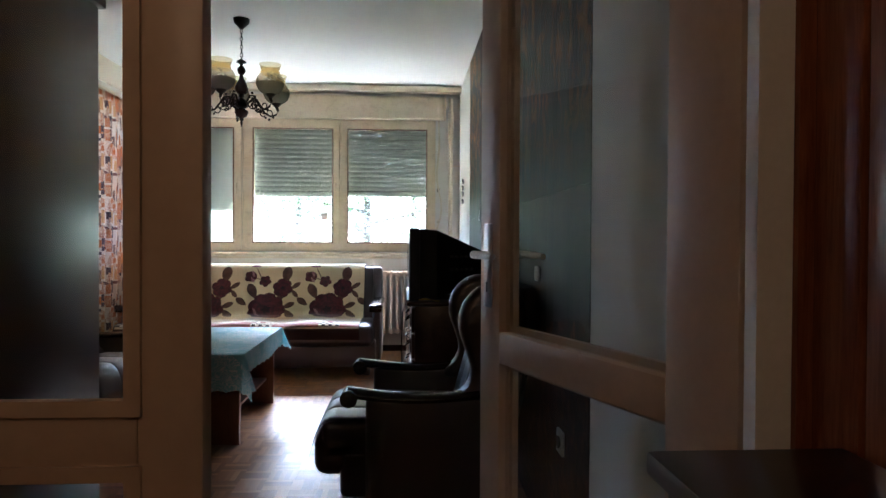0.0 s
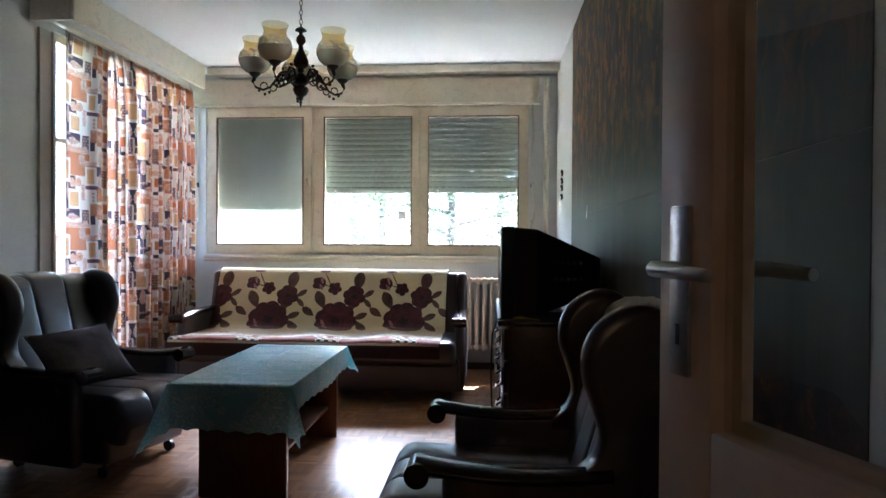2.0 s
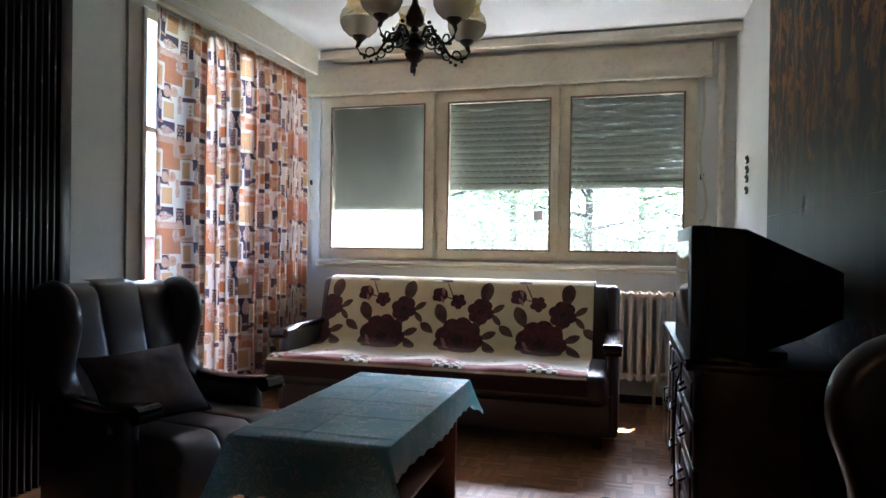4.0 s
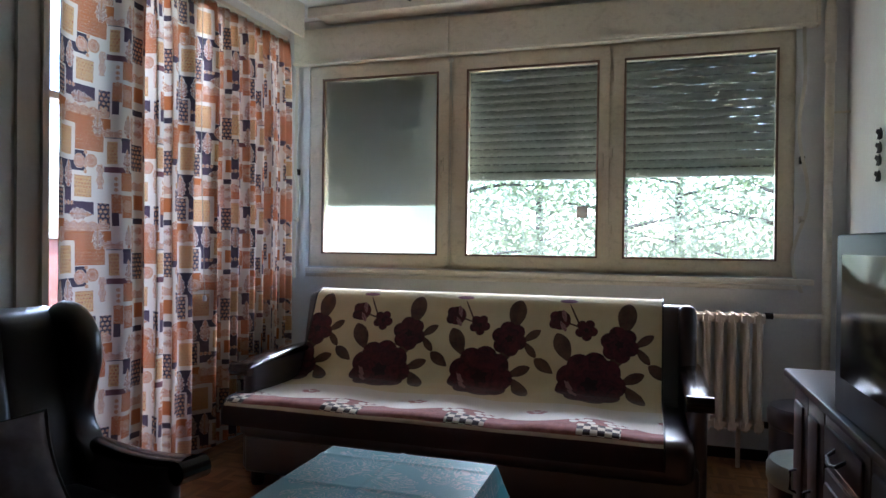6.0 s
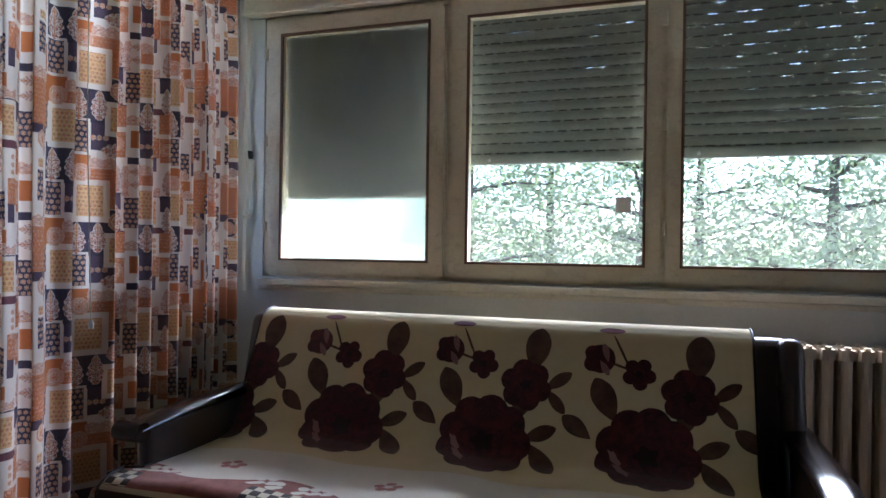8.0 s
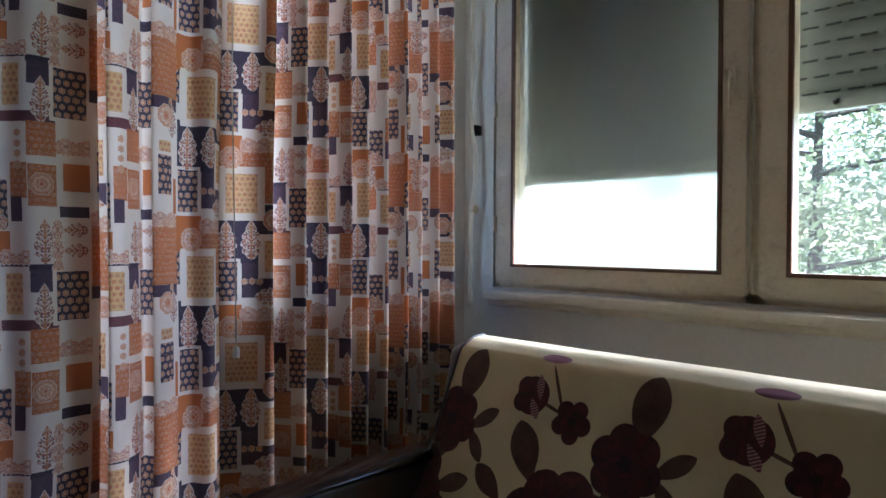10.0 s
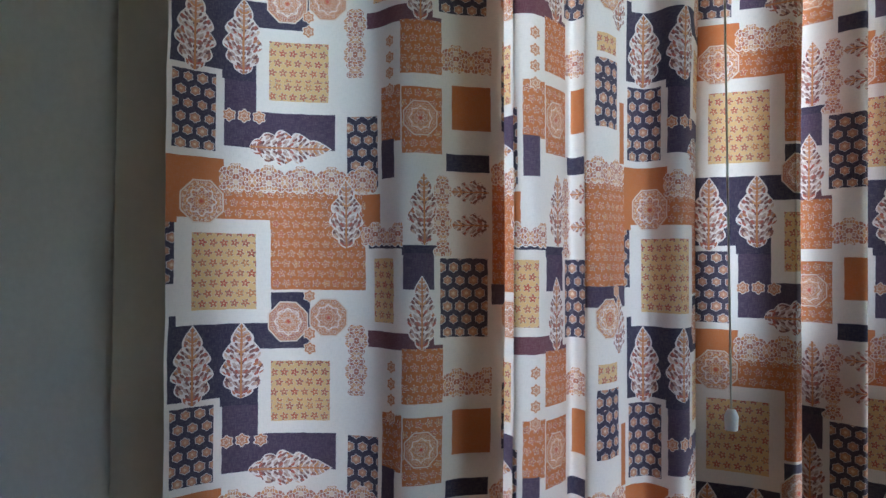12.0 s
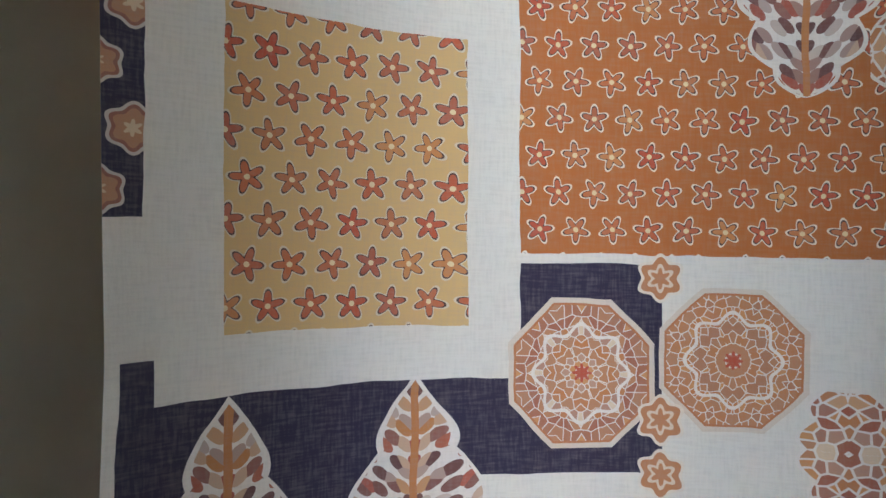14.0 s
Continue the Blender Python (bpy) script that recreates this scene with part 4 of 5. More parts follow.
def curtain(folds, u0, v_zero, label, ragged):
    c = thing("curtain", label, "curtain", group="curtains at the balcony door")
    n_v = 40
    ys, xs = [], []
    for i in range(len(folds) - 1):
        p = [folds[max(0, min(len(folds) - 1, i + q))] for q in (-1, 0, 1, 2)]
        for q in range(9):
            f = q / 9
            w = (-0.5 * f + f * f - 0.5 * f ** 3, 1 - 2.5 * f * f + 1.5 * f ** 3, 0.5 * f + 2 * f * f - 1.5 * f ** 3, -0.5 * f * f + 0.5 * f ** 3)
            ys.append(sum(a * b[0] for a, b in zip(w, p)))
            xs.append(sum(a * b[1] for a, b in zip(w, p)))
    n_u = len(ys) - 1
    length = [0.0]
    for k in range(n_u):
        length.append(length[-1] + math.hypot(ys[k + 1] - ys[k], xs[k + 1] - xs[k]))
    top, low = 2.415, 0.075

    def place(u, v):
        k = int(round(u * n_u))
        z = top + (low - top) * v
        gather = 1.0 - 0.45 * max(0.0, (z - 1.9) / 0.5) ** 2
        x = -2.335 + (xs[k] + 2.335) * gather + 0.012 * noise.noise(Vector((ys[k] * 4, z * 1.3, 0.0))) * (1 - gather * 0.2)
        sway = 0.02 * noise.noise(Vector((ys[k] * 2.0, z * 0.8, 5.0))) * min(1.0, (top - z) * 0.8)
        flare = (u - 0.5) * -0.03 * max(0.0, z - 1.9) + ragged * 0.004 * noise.noise(Vector((0, z * 40, 1.0))) * (1 if u < 0.004 or u > 0.996 else 0)
        return Vector((x, ys[k] + sway * (0.4 if u < 0.05 else 1.0) + flare, z))

    part("cloth", sheet(place, n_u, n_v, lambda u, v: (u0 + length[int(round(u * n_u))], v_zero - (top + (low - top) * v))), CURTAIN, c, "", 180)
    part("heading_tape", sheet(lambda u, v: place(u, 0) + Vector((-0.006, 0, 0.02 - v * 0.06)), n_u // 2, 1), PALE_CLOTH, c, "", 180)


LEFT_FOLDS = [(4.835, -2.33), (4.90, -2.372), (4.97, -2.39), (5.05, -2.388), (5.12, -2.372), (5.16, -2.330), (5.20, -2.328), (5.25, -2.345), (5.312, -2.350), (5.322, -2.375), (5.27, -2.395), (5.205, -2.405), (5.20, -2.388), (5.25, -2.378), (5.315, -2.365), (5.338, -2.31), (5.318, -2.282)]
LEFT_FOLDS += [(5.35, -2.276), (5.395, -2.31), (5.425, -2.34), (5.44, -2.31), (5.428, -2.285), (5.46, -2.285), (5.51, -2.325), (5.55, -2.335), (5.575, -2.30), (5.60, -2.30), (5.635, -2.34), (5.66, -2.39), (5.60, -2.405), (5.58, -2.39), (5.66, -2.38), (5.71, -2.385)]
RIGHT_FOLDS = [(5.64, -2.365), (5.68, -2.345), (5.73, -2.315), (5.765, -2.285), (5.79, -2.30), (5.775, -2.35), (5.755, -2.385), (5.79, -2.392)]
for k in range(9):
    y = 5.80 + k * 0.079
    deep = 0.012 * math.sin(k * 2.3)
    RIGHT_FOLDS += [(y + 0.02, -2.375 + deep), (y + 0.055, -2.325), (y + 0.083, -2.285 - deep), (y + 0.098, -2.31), (y + 0.078, -2.36), (y + 0.066, -2.39)]
RIGHT_FOLDS += [(6.515, -2.36), (6.53, -2.32)]
curtain(LEFT_FOLDS, 0.0, 1.364, "long cotton curtain printed with orange, cream and navy patchwork", 1.0)
curtain(RIGHT_FOLDS, 0.012, 1.60, "long patchwork-printed cotton curtain gathered in tight folds", 1.0)

p = thing("pull_cord", "thin pull cord with a white plastic end piece", "cord")
part("cord", tube([(-2.295, 5.652, 2.40), (-2.297, 5.652, 1.6), (-2.27, 5.652, 0.87)], 0.0018, 6), CABLE, p)
part("end_piece", lathe([(0.0, 0), (0.009, 0.0), (0.010, 0.02), (0.006, 0.03), (0, 0.03)], 12), WHITE_PLASTIC, p).location = (-2.27, 5.652, 0.85)

# folding door on the same wall
p = thing("folding_door", "dark brown folding door with narrow upright pleats", "folding door")
part("frame_post", block(XL + 0.002, XL + 0.05, 4.27, 4.335, 0.0, 2.30, 0.004), DARK_WOOD, p)
part("head_rail", block(XL + 0.002, XL + 0.05, 2.6, 4.268, 2.24, 2.30, 0.004), DARK_WOOD, p)
y = 4.262
while y > 2.62:
    part("pleat", prism([(XL + 0.004, y), (XL + 0.045, y - 0.012), (XL + 0.045, y - 0.022), (XL + 0.004, y - 0.034)], 0.0, 2.236, 0.002), DARK_WOOD, p)
    y -= 0.036


# ---- sofa ----
def rounded(x0, x1, y0, y1, z0, z1, r, seg=4):
    return block(x0, x1, y0, y1, z0, z1, r, seg)


def sofa():
    s = thing("sofa", "dark brown leather three-seat sofa with wooden arms", "sofa")
    x0, x1 = -1.99, 0.12
    part("base", rounded(x0 + 0.06, x1 - 0.04, 5.50, 6.30, 0.07, 0.30, 0.02), LEATHER, s)
    part("seat", rounded(x0 + 0.07, x1 - 0.06, 5.42, 6.05, 0.25, 0.423, 0.05), LEATHER, s)
    back = rounded(x0 + 0.02, x1 - 0.02, -0.07, 0.07, 0, 0.55, 0.06)
    part("backrest", placed(back, pose(0, 6.16, 0.33, -14)), LEATHER, s)
    for x in (x0 + 0.015, x1 - 0.10):
        wing = rounded(x, x + 0.085, -0.09, 0.075, 0.0, 0.545, 0.038)
        part("wing", placed(wing, pose(0, 6.145, 0.33, -14)), LEATHER, s)
    for x, side in ((x0, -1), (x1 - 0.085, 1)):
        a = part("arm_panel", rounded(x + 0.012, x + 0.075, 5.55, 6.25, 0.06, 0.57, 0.025), LEATHER, s)
        bm = sheet(lambda u, v: Vector((x + 0.042 + 0.052 * math.cos(v * 2 * math.pi), 5.50 + 0.72 * u, 0.575 - 0.03 * max(0, 0.25 - u) * 2 + 0.022 * math.sin(v * 2 * math.pi))), 20, 16)
        part("armrest", bm, GLOSS_WOOD, s, "glossy dark wooden armrest")
        part("scroll", placed(tube([(-0.05, 0, 0), (0.05, 0, 0)], 0.032, 16), pose(x + 0.042, 5.505, 0.555)), GLOSS_WOOD, s)
    for x in (x0 + 0.1, x1 - 0.12):
        for y in (5.56, 6.22):
            part("foot", lathe([(0.0, 0), (0.028, 0), (0.034, 0.03), (0.03, 0.075), (0, 0.075)], 14), DARK_WOOD, s).location = (x, y, 0)


sofa()


def throw():
    """The throw runs from behind the top of the back, down it, over the seat and down its front."""
    t = thing("throw_blanket", "cream throw with dark red flowers spread over the sofa", "blanket")
    line = [(6.335, 0.60), (6.335, 0.80), (6.325, 0.865), (6.285, 0.892), (6.235, 0.888), (6.185, 0.86), (6.06, 0.58), (6.01, 0.475), (5.975, 0.446), (5.90, 0.434), (5.52, 0.434), (5.44, 0.430), (5.403, 0.405), (5.398, 0.36), (5.406, 0.315)]
    run = [0.0]
    for (a, b), (c, d) in zip(line, line[1:]):
        run.append(run[-1] + math.hypot(c - a, d - b))
    start = run[4]
    total = run[-1]
    x0, x1 = -1.915, -0.05

    def place(u, v):
        d = v * total
        k = min(len(run) - 2, max(i for i in range(len(run)) if run[i] <= d + 1e-9))
        f = (d - run[k]) / (run[k + 1] - run[k])
        y, z = line[k][0] + (line[k + 1][0] - line[k][0]) * f, line[k][1] + (line[k + 1][1] - line[k][1]) * f
        x = x0 + (x1 - x0) * u
        seat = max(0.0, min(1.0, (d - 0.78) * 8)) * max(0.0, min(1.0, (1.48 - d) * 12))
        z += seat * (0.010 * noise.noise(Vector((x * 5, y * 4, 0))) + 0.006 + 0.006 * math.sin(x * 11))
        y -= 0.010 * (1 - seat) * max(0, noise.noise(Vector((x * 4, z * 4, 3.0)))) + 0.004
        return Vector((x - (0.06 if d > 1.35 else 0.0) * (1 if u < 0.5 else 0) * (1 - 2 * u), y, z))

    part("cloth", sheet(place, 90, 90, lambda u, v: (u * (x1 - x0) + 0.05, v * total - start)), THROW, t, "", 180)
    for u in (0.0, 1.0):
        part("hem", tube([place(u, k / 60) + Vector((0, -0.002, 0.001)) for k in range(61)], 0.0045, 6), LEATHER_EDGE, t, "dark bound edge")


throw()


# ---- armchairs ----
def armchair(name_label, m):
    c = thing("armchair", name_label, "armchair", m, "leather wing armchairs")
    part("base", rounded(-0.36, 0.30, -0.27, 0.27, 0.07, 0.27, 0.03), LEATHER, c)
    for k in (-1, 0, 1):
        def seat(u, v, k=k):
            x, a = -0.22 + 0.67 * u, (v - 0.5)
            y = k * 0.178 + a * 0.178
            puff = 0.010 * (1 - (2 * abs(a)) ** 14) + 0.008 * (1 - 4 * a * a)
            drop = max(0.0, (u - 0.80) / 0.20)
            return Vector((x - 0.03 * drop * drop, y, 0.375 + puff + 0.02 * u - 0.16 * drop ** 2.5))
        part("seat_channel", sheet(seat, 24, 28), LEATHER, c, "", 60)
    part("seat_front", rounded(0.20, 0.405, -0.267, 0.267, 0.16, 0.33, 0.05), LEATHER, c)
    part("seat_body", rounded(-0.25, 0.37, -0.267, 0.267, 0.22, 0.385, 0.03), LEATHER, c)
    for k in (-1, 0, 1):
        def back(u, v, k=k):
            z, a = 0.36 + 0.60 * u, (v - 0.5)
            y = (k + a) * (0.178 + 0.02 * u)
            puff = 0.008 * (1 - (2 * abs(a)) ** 16) + 0.004 * (1 - 4 * a * a)
            roll = max(0.0, (u - 0.86) / 0.14)
            return Vector((-0.20 - 0.17 * u + puff - 0.10 * roll * roll, y, z - 0.03 * roll ** 3 + 0.015 * (1 - (k * k))))
        part("back_channel", sheet(back, 26, 28), LEATHER, c, "", 60)
    shell = rounded(-0.075, 0.03, -0.29, 0.29, 0.0, 0.75, 0.04)
    part("back_shell", placed(shell, pose(-0.31, 0, 0.20, 0, -13, 0)), LEATHER, c)
    for s in (-1, 1):
        key = [(-0.43, 0.47), (-0.455, 0.66), (-0.455, 0.83), (-0.415, 0.925), (-0.335, 0.955), (-0.25, 0.93), (-0.19, 0.86), (-0.178, 0.77), (-0.205, 0.68), (-0.225, 0.60), (-0.20, 0.53), (-0.15, 0.48), (-0.17, 0.445), (-0.31, 0.44)]
        outline, n = [], len(key)
        for q in range(48):
            f = q / 48 * n
            k, r = int(f), f - int(f)
            a, b, c2, d = (Vector(key[(k + o) % n]) for o in (-1, 0, 1, 2))
            outline.append(0.5 * (2 * b + (c2 - a) * r + (2 * a - 5 * b + 4 * c2 - d) * r * r + (3 * b - a - 3 * c2 + d) * r ** 3))
        bm = bmesh.new()
        rings = []
        for off, shrink in ((-0.010, 0.72), (-0.004, 0.86), (0.010, 0.96), (0.030, 1.0), (0.052, 0.96), (0.066, 0.86), (0.072, 0.70)):
            rings.append([bm.verts.new((-0.31 + (x + 0.31) * shrink, s * (0.268 + off), 0.70 + (z - 0.70) * (shrink * 0.6 + 0.4))) for x, z in outline])
        for a, b in zip(rings, rings[1:]):
            for k in range(48):
                bm.faces.new((a[k], a[(k + 1) % 48], b[(k + 1) % 48], b[k]))
        bm.faces.new(rings[0])
        bm.faces.new(rings[-1])
        part("wing", bm, LEATHER, c, "", 70)
        part("arm_panel", rounded(-0.34, 0.19, s * 0.315 - 0.035, s * 0.315 + 0.035, 0.07, 0.50, 0.025), LEATHER, c)
        rest = sheet(lambda u, v: Vector((-0.26 + 0.52 * u, s * 0.318 + (0.040 + 0.008 * u) * math.cos(v * 2 * math.pi), 0.505 - 0.020 * math.sin(u * math.pi) + 0.022 * math.sin(v * 2 * math.pi) + 0.012 * u)), 24, 16)
        part("armrest", rest, GLOSS_WOOD, c, "glossy black-brown wooden armrest")
        part("scroll", placed(tube([(0, -0.048, 0), (0, 0.048, 0)], 0.034, 18), pose(0.255, s * 0.318, 0.498)), GLOSS_WOOD, c)
    for x in (-0.28, 0.24):
        for y in (-0.22, 0.22):
            w = part("castor", placed(tube([(0, -0.012, 0), (0, 0.012, 0)], 0.027, 14), pose(x, y, 0.027)), BLACK_PLASTIC, c)
            part("stem", tube([(x, y, 0.03), (x, y, 0.09)], 0.008, 8), IRON, w)
    return c


armchair("dark brown leather wing armchair with a cushion on it", pose(-1.69, 4.16, 0, 0, 0, -13))
armchair("dark brown leather wing armchair with its back to the mural", pose(0.36, 3.02, 0, 0, 0, 180))


CUSHION_AT = Vector((-1.685, 4.008, 0.548))


def cushion():
    across, normal = Vector((0.44, 0.90, 0.06)).normalized(), Vector((0.64, -0.31, 0.70))
    normal = (normal - across * normal.dot(across)).normalized()
    up = normal.cross(across)
    m = Matrix((across, up, normal)).transposed().to_4x4()
    m.translation = CUSHION_AT
    c = thing("cushion", "brown plush scatter cushion with corded edge", "cushion", m)

    def place(u, v, s):
        a, b = 2 * u - 1, 2 * v - 1
        puff = ((1 - a * a) * (1 - b * b)) ** 0.42
        return Vector((0.20 * a * (1 - 0.10 * (1 - b * b)), 0.17 * b * (1 - 0.10 * (1 - a * a)), s * 0.075 * puff + 0.006 * puff * noise.noise(Vector((a * 2.5, b * 2.5, s)))))

    for s in (-1, 1):
        part("cover", sheet(lambda u, v: place(u, v, s), 30, 30), CUSHION, c, "", 80)
    ring = []
    for k in range(81):
        f = k / 80 * 4
        q, r = int(f) % 4, f - int(f)
        ring.append(place(*((r, 0), (1, r), (1 - r, 1), (0, 1 - r))[q], 1))
    part("cord", tube(ring, 0.008, 6), LEATHER_EDGE, c)


cushion()


# ---- coffee table and its cloth ----
TX0, TX1, TY0, TY1, TZ = -1.065, -0.545, 3.655, 4.71, 0.505


def coffee_table():
    t = thing("coffee_table", "low reddish brown wooden coffee table with panel legs", "table")
    part("tabletop", block(TX0, TX1, TY0, TY1, TZ - 0.03, TZ, 0.004), TABLE_WOOD, t)
    for y in (3.705, 4.62):
        part("leg", block(-0.965, -0.575, y, y + 0.03, 0.0, TZ - 0.031, 0.003), TABLE_WOOD, t)
    part("stretcher", block(-0.80, -0.775, 3.737, 4.618, 0.18, 0.34, 0.003), TABLE_WOOD, t)
    part("shelf", block(-0.94, -0.62, 3.737, 4.618, 0.162, 0.178, 0.003), TABLE_WOOD, t)
    for y in (3.705, 4.62):
        part("foot_strip", block(-0.955, -0.585, y + 0.002, y + 0.028, 0.0, 0.004, 0), METAL, t, smooth=0)


coffee_table()


def tablecloth():
    c = thing("tablecloth", "turquoise damask tablecloth with scalloped edge on the table", "tablecloth")
    lx, ly = (TX1 - TX0) / 2, (TY1 - TY0) / 2
    cx, cy = (TX0 + TX1) / 2, (TY0 + TY1) / 2
    nx, ny = 110, 190

    def place(u, v):
        a, b = -lx - 0.19 + u * (2 * lx + 0.32), -ly - 0.205 + v * (2 * ly + 0.305)
        over_x, over_y = (0.13 if a > 0 else 0.19), (0.10 if b > 0 else 0.205)
        scx, scy = 0.010 * abs(math.sin(b * 34)), 0.010 * abs(math.sin(a * 34))
        dx, dy = max(0.0, abs(a) - lx), max(0.0, abs(b) - ly)
        if dx > over_x - 0.05:
            dx -= scx * (dx - over_x + 0.05) / 0.05
        if dy > over_y - 0.05:
            dy -= scy * (dy - over_y + 0.05) / 0.05
        sx, sy = (1 if a > 0 else -1), (1 if b > 0 else -1)
        drop = math.hypot(dx, dy) if dx and dy else max(dx, dy)
        both = min(dx, dy)
        x = cx + sx * (min(abs(a), lx) + 0.004 + 0.06 * dx + 0.42 * both) if dx else cx + a
        y = cy + sy * (min(abs(b), ly) + 0.004 + 0.06 * dy + 0.42 * both) if dy else cy + b
        z = TZ + 0.004 - (drop * (0.985 if not both else 1.05) if drop else 0)
        if not drop:
            for fold in (-0.45, -0.225, 0.0, 0.225, 0.45):
                z += 0.003 * math.exp(-((b - fold) / 0.008) ** 2)
            z += 0.003 * math.exp(-((a + 0.02) / 0.008) ** 2) + 0.002 * (noise.noise(Vector((a * 6, b * 6, 0))) + 0.6)
        else:
            w = 0.012 * drop / 0.15 * (math.sin(b * 9 + a * 3) if dx > dy else math.sin(a * 10))
            if dx > dy:
                x += sx * (w + 0.008)
            else:
                y += sy * (w + 0.008)
        return Vector((x, y, z))

    part("cloth", sheet(place, nx, ny), DAMASK, c, "", 70)


tablecloth()


# ---- sideboard, television and what stands beside them ----
def sideboard():
    s = thing("sideboard", "dark wooden sideboard with carved drawers and black handles", "sideboard")
    x0, x1, y0, y1, zt = 0.36, 0.84, 4.06, 5.33, 0.745
    part("body", block(x0 + 0.02, x1, y0 + 0.02, y1 - 0.02, 0.06, zt - 0.028, 0.004), CABINET_WOOD, s)
    part("worktop", block(x0 - 0.03, x1 + 0.005, y0, y1, zt - 0.026, zt, 0.008), CABINET_WOOD, s, "polished dark top with moulded edge")
    part("plinth", block(x0 + 0.04, x1, y0 + 0.03, y1 - 0.03, 0.0, 0.058, 0.003), CABINET_WOOD, s)
    for k in range(3):
        ya, yb = y0 + 0.03 + k * 0.407, y0 + 0.03 + k * 0.407 + 0.397
        if k == 2:
            for q in range(2):
                a = ya + q * 0.2
                d = part("door", block(x0, x0 + 0.022, a, a + 0.194, 0.08, zt - 0.04, 0.004), CABINET_WOOD, s)
                part("raised_panel", block(x0 - 0.01, x0 + 0.0, a + 0.04, a + 0.155, 0.14, zt - 0.09, 0.008), CABINET_WOOD, d)
                part("handle", tube([(x0 - 0.004, a + 0.10, 0.44), (x0 - 0.028, a + 0.10, 0.43), (x0 - 0.028, a + 0.10, 0.37), (x0 - 0.004, a + 0.10, 0.36)], 0.005, 8), IRON, d, "black drop handle")
        else:
            for q in range(4):
                z = 0.08 + q * 0.158
                d = part("drawer", block(x0, x0 + 0.022, ya, yb, z, z + 0.15, 0.005), CABINET_WOOD, s)
                part("raised_panel", block(x0 - 0.01, x0, ya + 0.03, yb - 0.03, z + 0.03, z + 0.12, 0.008), CABINET_WOOD, d)
                m = (ya + yb) / 2
                part("handle", tube([(x0 - 0.004, m - 0.05, z + 0.085), (x0 - 0.03, m - 0.045, z + 0.065), (x0 - 0.034, m, z + 0.055), (x0 - 0.03, m + 0.045, z + 0.065), (x0 - 0.004, m + 0.05, z + 0.085)], 0.005, 8), IRON, d, "black drop handle")


sideboard()


def television():
    t = thing("television", "bulky black tube television on the sideboard", "television")
    x0, y0, y1, z0, z1 = 0.345, 4.10, 4.74, 0.747, 1.192
    part("bezel", block(x0, x0 + 0.065, y0, y1, z0, z1, 0.008), GREY_PLASTIC, t, "dark grey front bezel")
    screen = sheet(lambda u, v: Vector((x0 - 0.002 - 0.012 * math.sin(u * math.pi) * math.sin(v * math.pi), y0 + 0.06 + (y1 - y0 - 0.12) * u, z0 + 0.09 + (z1 - z0 - 0.14) * v)), 12, 10)
    part("screen", screen, GLOSS_SCREEN, t, "dark glass screen")
    bm = bmesh.new()
    rings = []
    for x, ya, yb, za, zb in ((x0 + 0.066, y0 + 0.004, y1 - 0.004, z0 + 0.01, z1 - 0.004), (x0 + 0.17, y0 + 0.012, y1 - 0.012, z0 + 0.02, z1 - 0.012), (0.70, 4.20, 4.64, z0 + 0.075, 1.10), (0.815, 4.24, 4.60, 0.88, 1.05), (0.835, 4.25, 4.59, 0.89, 1.04)):
        rings.append([bm.verts.new(p) for p in ((x, ya, za), (x, yb, za), (x, yb, zb), (x, ya, zb))])
    for a, b in zip(rings, rings[1:]):
        for k in range(4):
            bm.faces.new((a[k], a[(k + 1) % 4], b[(k + 1) % 4], b[k]))
    bm.faces.new(rings[-1])
    bm.faces.new(rings[0][::-1])
    part("back_shell", bm, BLACK_PLASTIC, t, "", 20)
    for k in range(5):
        for q in range(2):
            x = 0.60 + k * 0.032
            f = (x - 0.515) / 0.185
            part("vent", block(x, x + 0.018, 4.1 + 0.012 + 0.088 * f - 0.004, 4.1 + 0.012 + 0.088 * f, 0.93 + q * 0.08, 0.945 + q * 0.08, 0), GREY_PLASTIC, t, smooth=0)
    part("foot", block(0.42, 0.66, 4.2, 4.64, z0 - 0.0, z0 + 0.03, 0.004), BLACK_PLASTIC, t)


GLOSS_SCREEN = plain("tube_screen", (0.02, 0.022, 0.022), (0.03, 0.032, 0.032), 0.12, 20, 3, 0.0)
television()

p = solid("duster_cloth", sheet(lambda u, v: Vector((0.40 + 0.13 * u, 4.068 + 0.028 * v, 0.7475 + 0.012 * math.sin(u * 5) * math.sin(v * 3) + 0.008)), 14, 6), YELLOW, "small yellow cloth on the edge of the sideboard", "cloth")
p = thing("power_lead", "black cable hanging down the sideboard front", "cable")
part("cord", tube([(0.40, 4.09, 0.757), (0.33, 4.085, 0.75), (0.305, 4.085, 0.68), (0.30, 4.09, 0.5), (0.305, 4.10, 0.3), (0.315, 4.10, 0.1), (0.33, 4.10, 0.006)], 0.004, 8), BLACK_PLASTIC, p)


def stool(x, y, top, r, cover, label):
    s = thing("stool", label, "stool", pose(x, y, 0), "round stools")
    part("seat", lathe([(0, top - 0.1), (r * 0.96, top - 0.1), (r, top - 0.08), (r, top - 0.03), (r * 0.93, top - 0.008), (r * 0.6, top), (0, top)], 32), cover, s)
    part("body", lathe([(0, 0.0), (r * 0.93, 0.0), (r * 0.95, 0.02), (r * 0.95, top - 0.102), (0, top - 0.102)], 32), LEATHER, s)


stool(0.60, 6.22, 0.43, 0.18, LEATHER, "round dark brown leather stool near the radiator")
stool(0.545, 5.80, 0.30, 0.19, PALE_CLOTH, "low round stool with pale green cover")


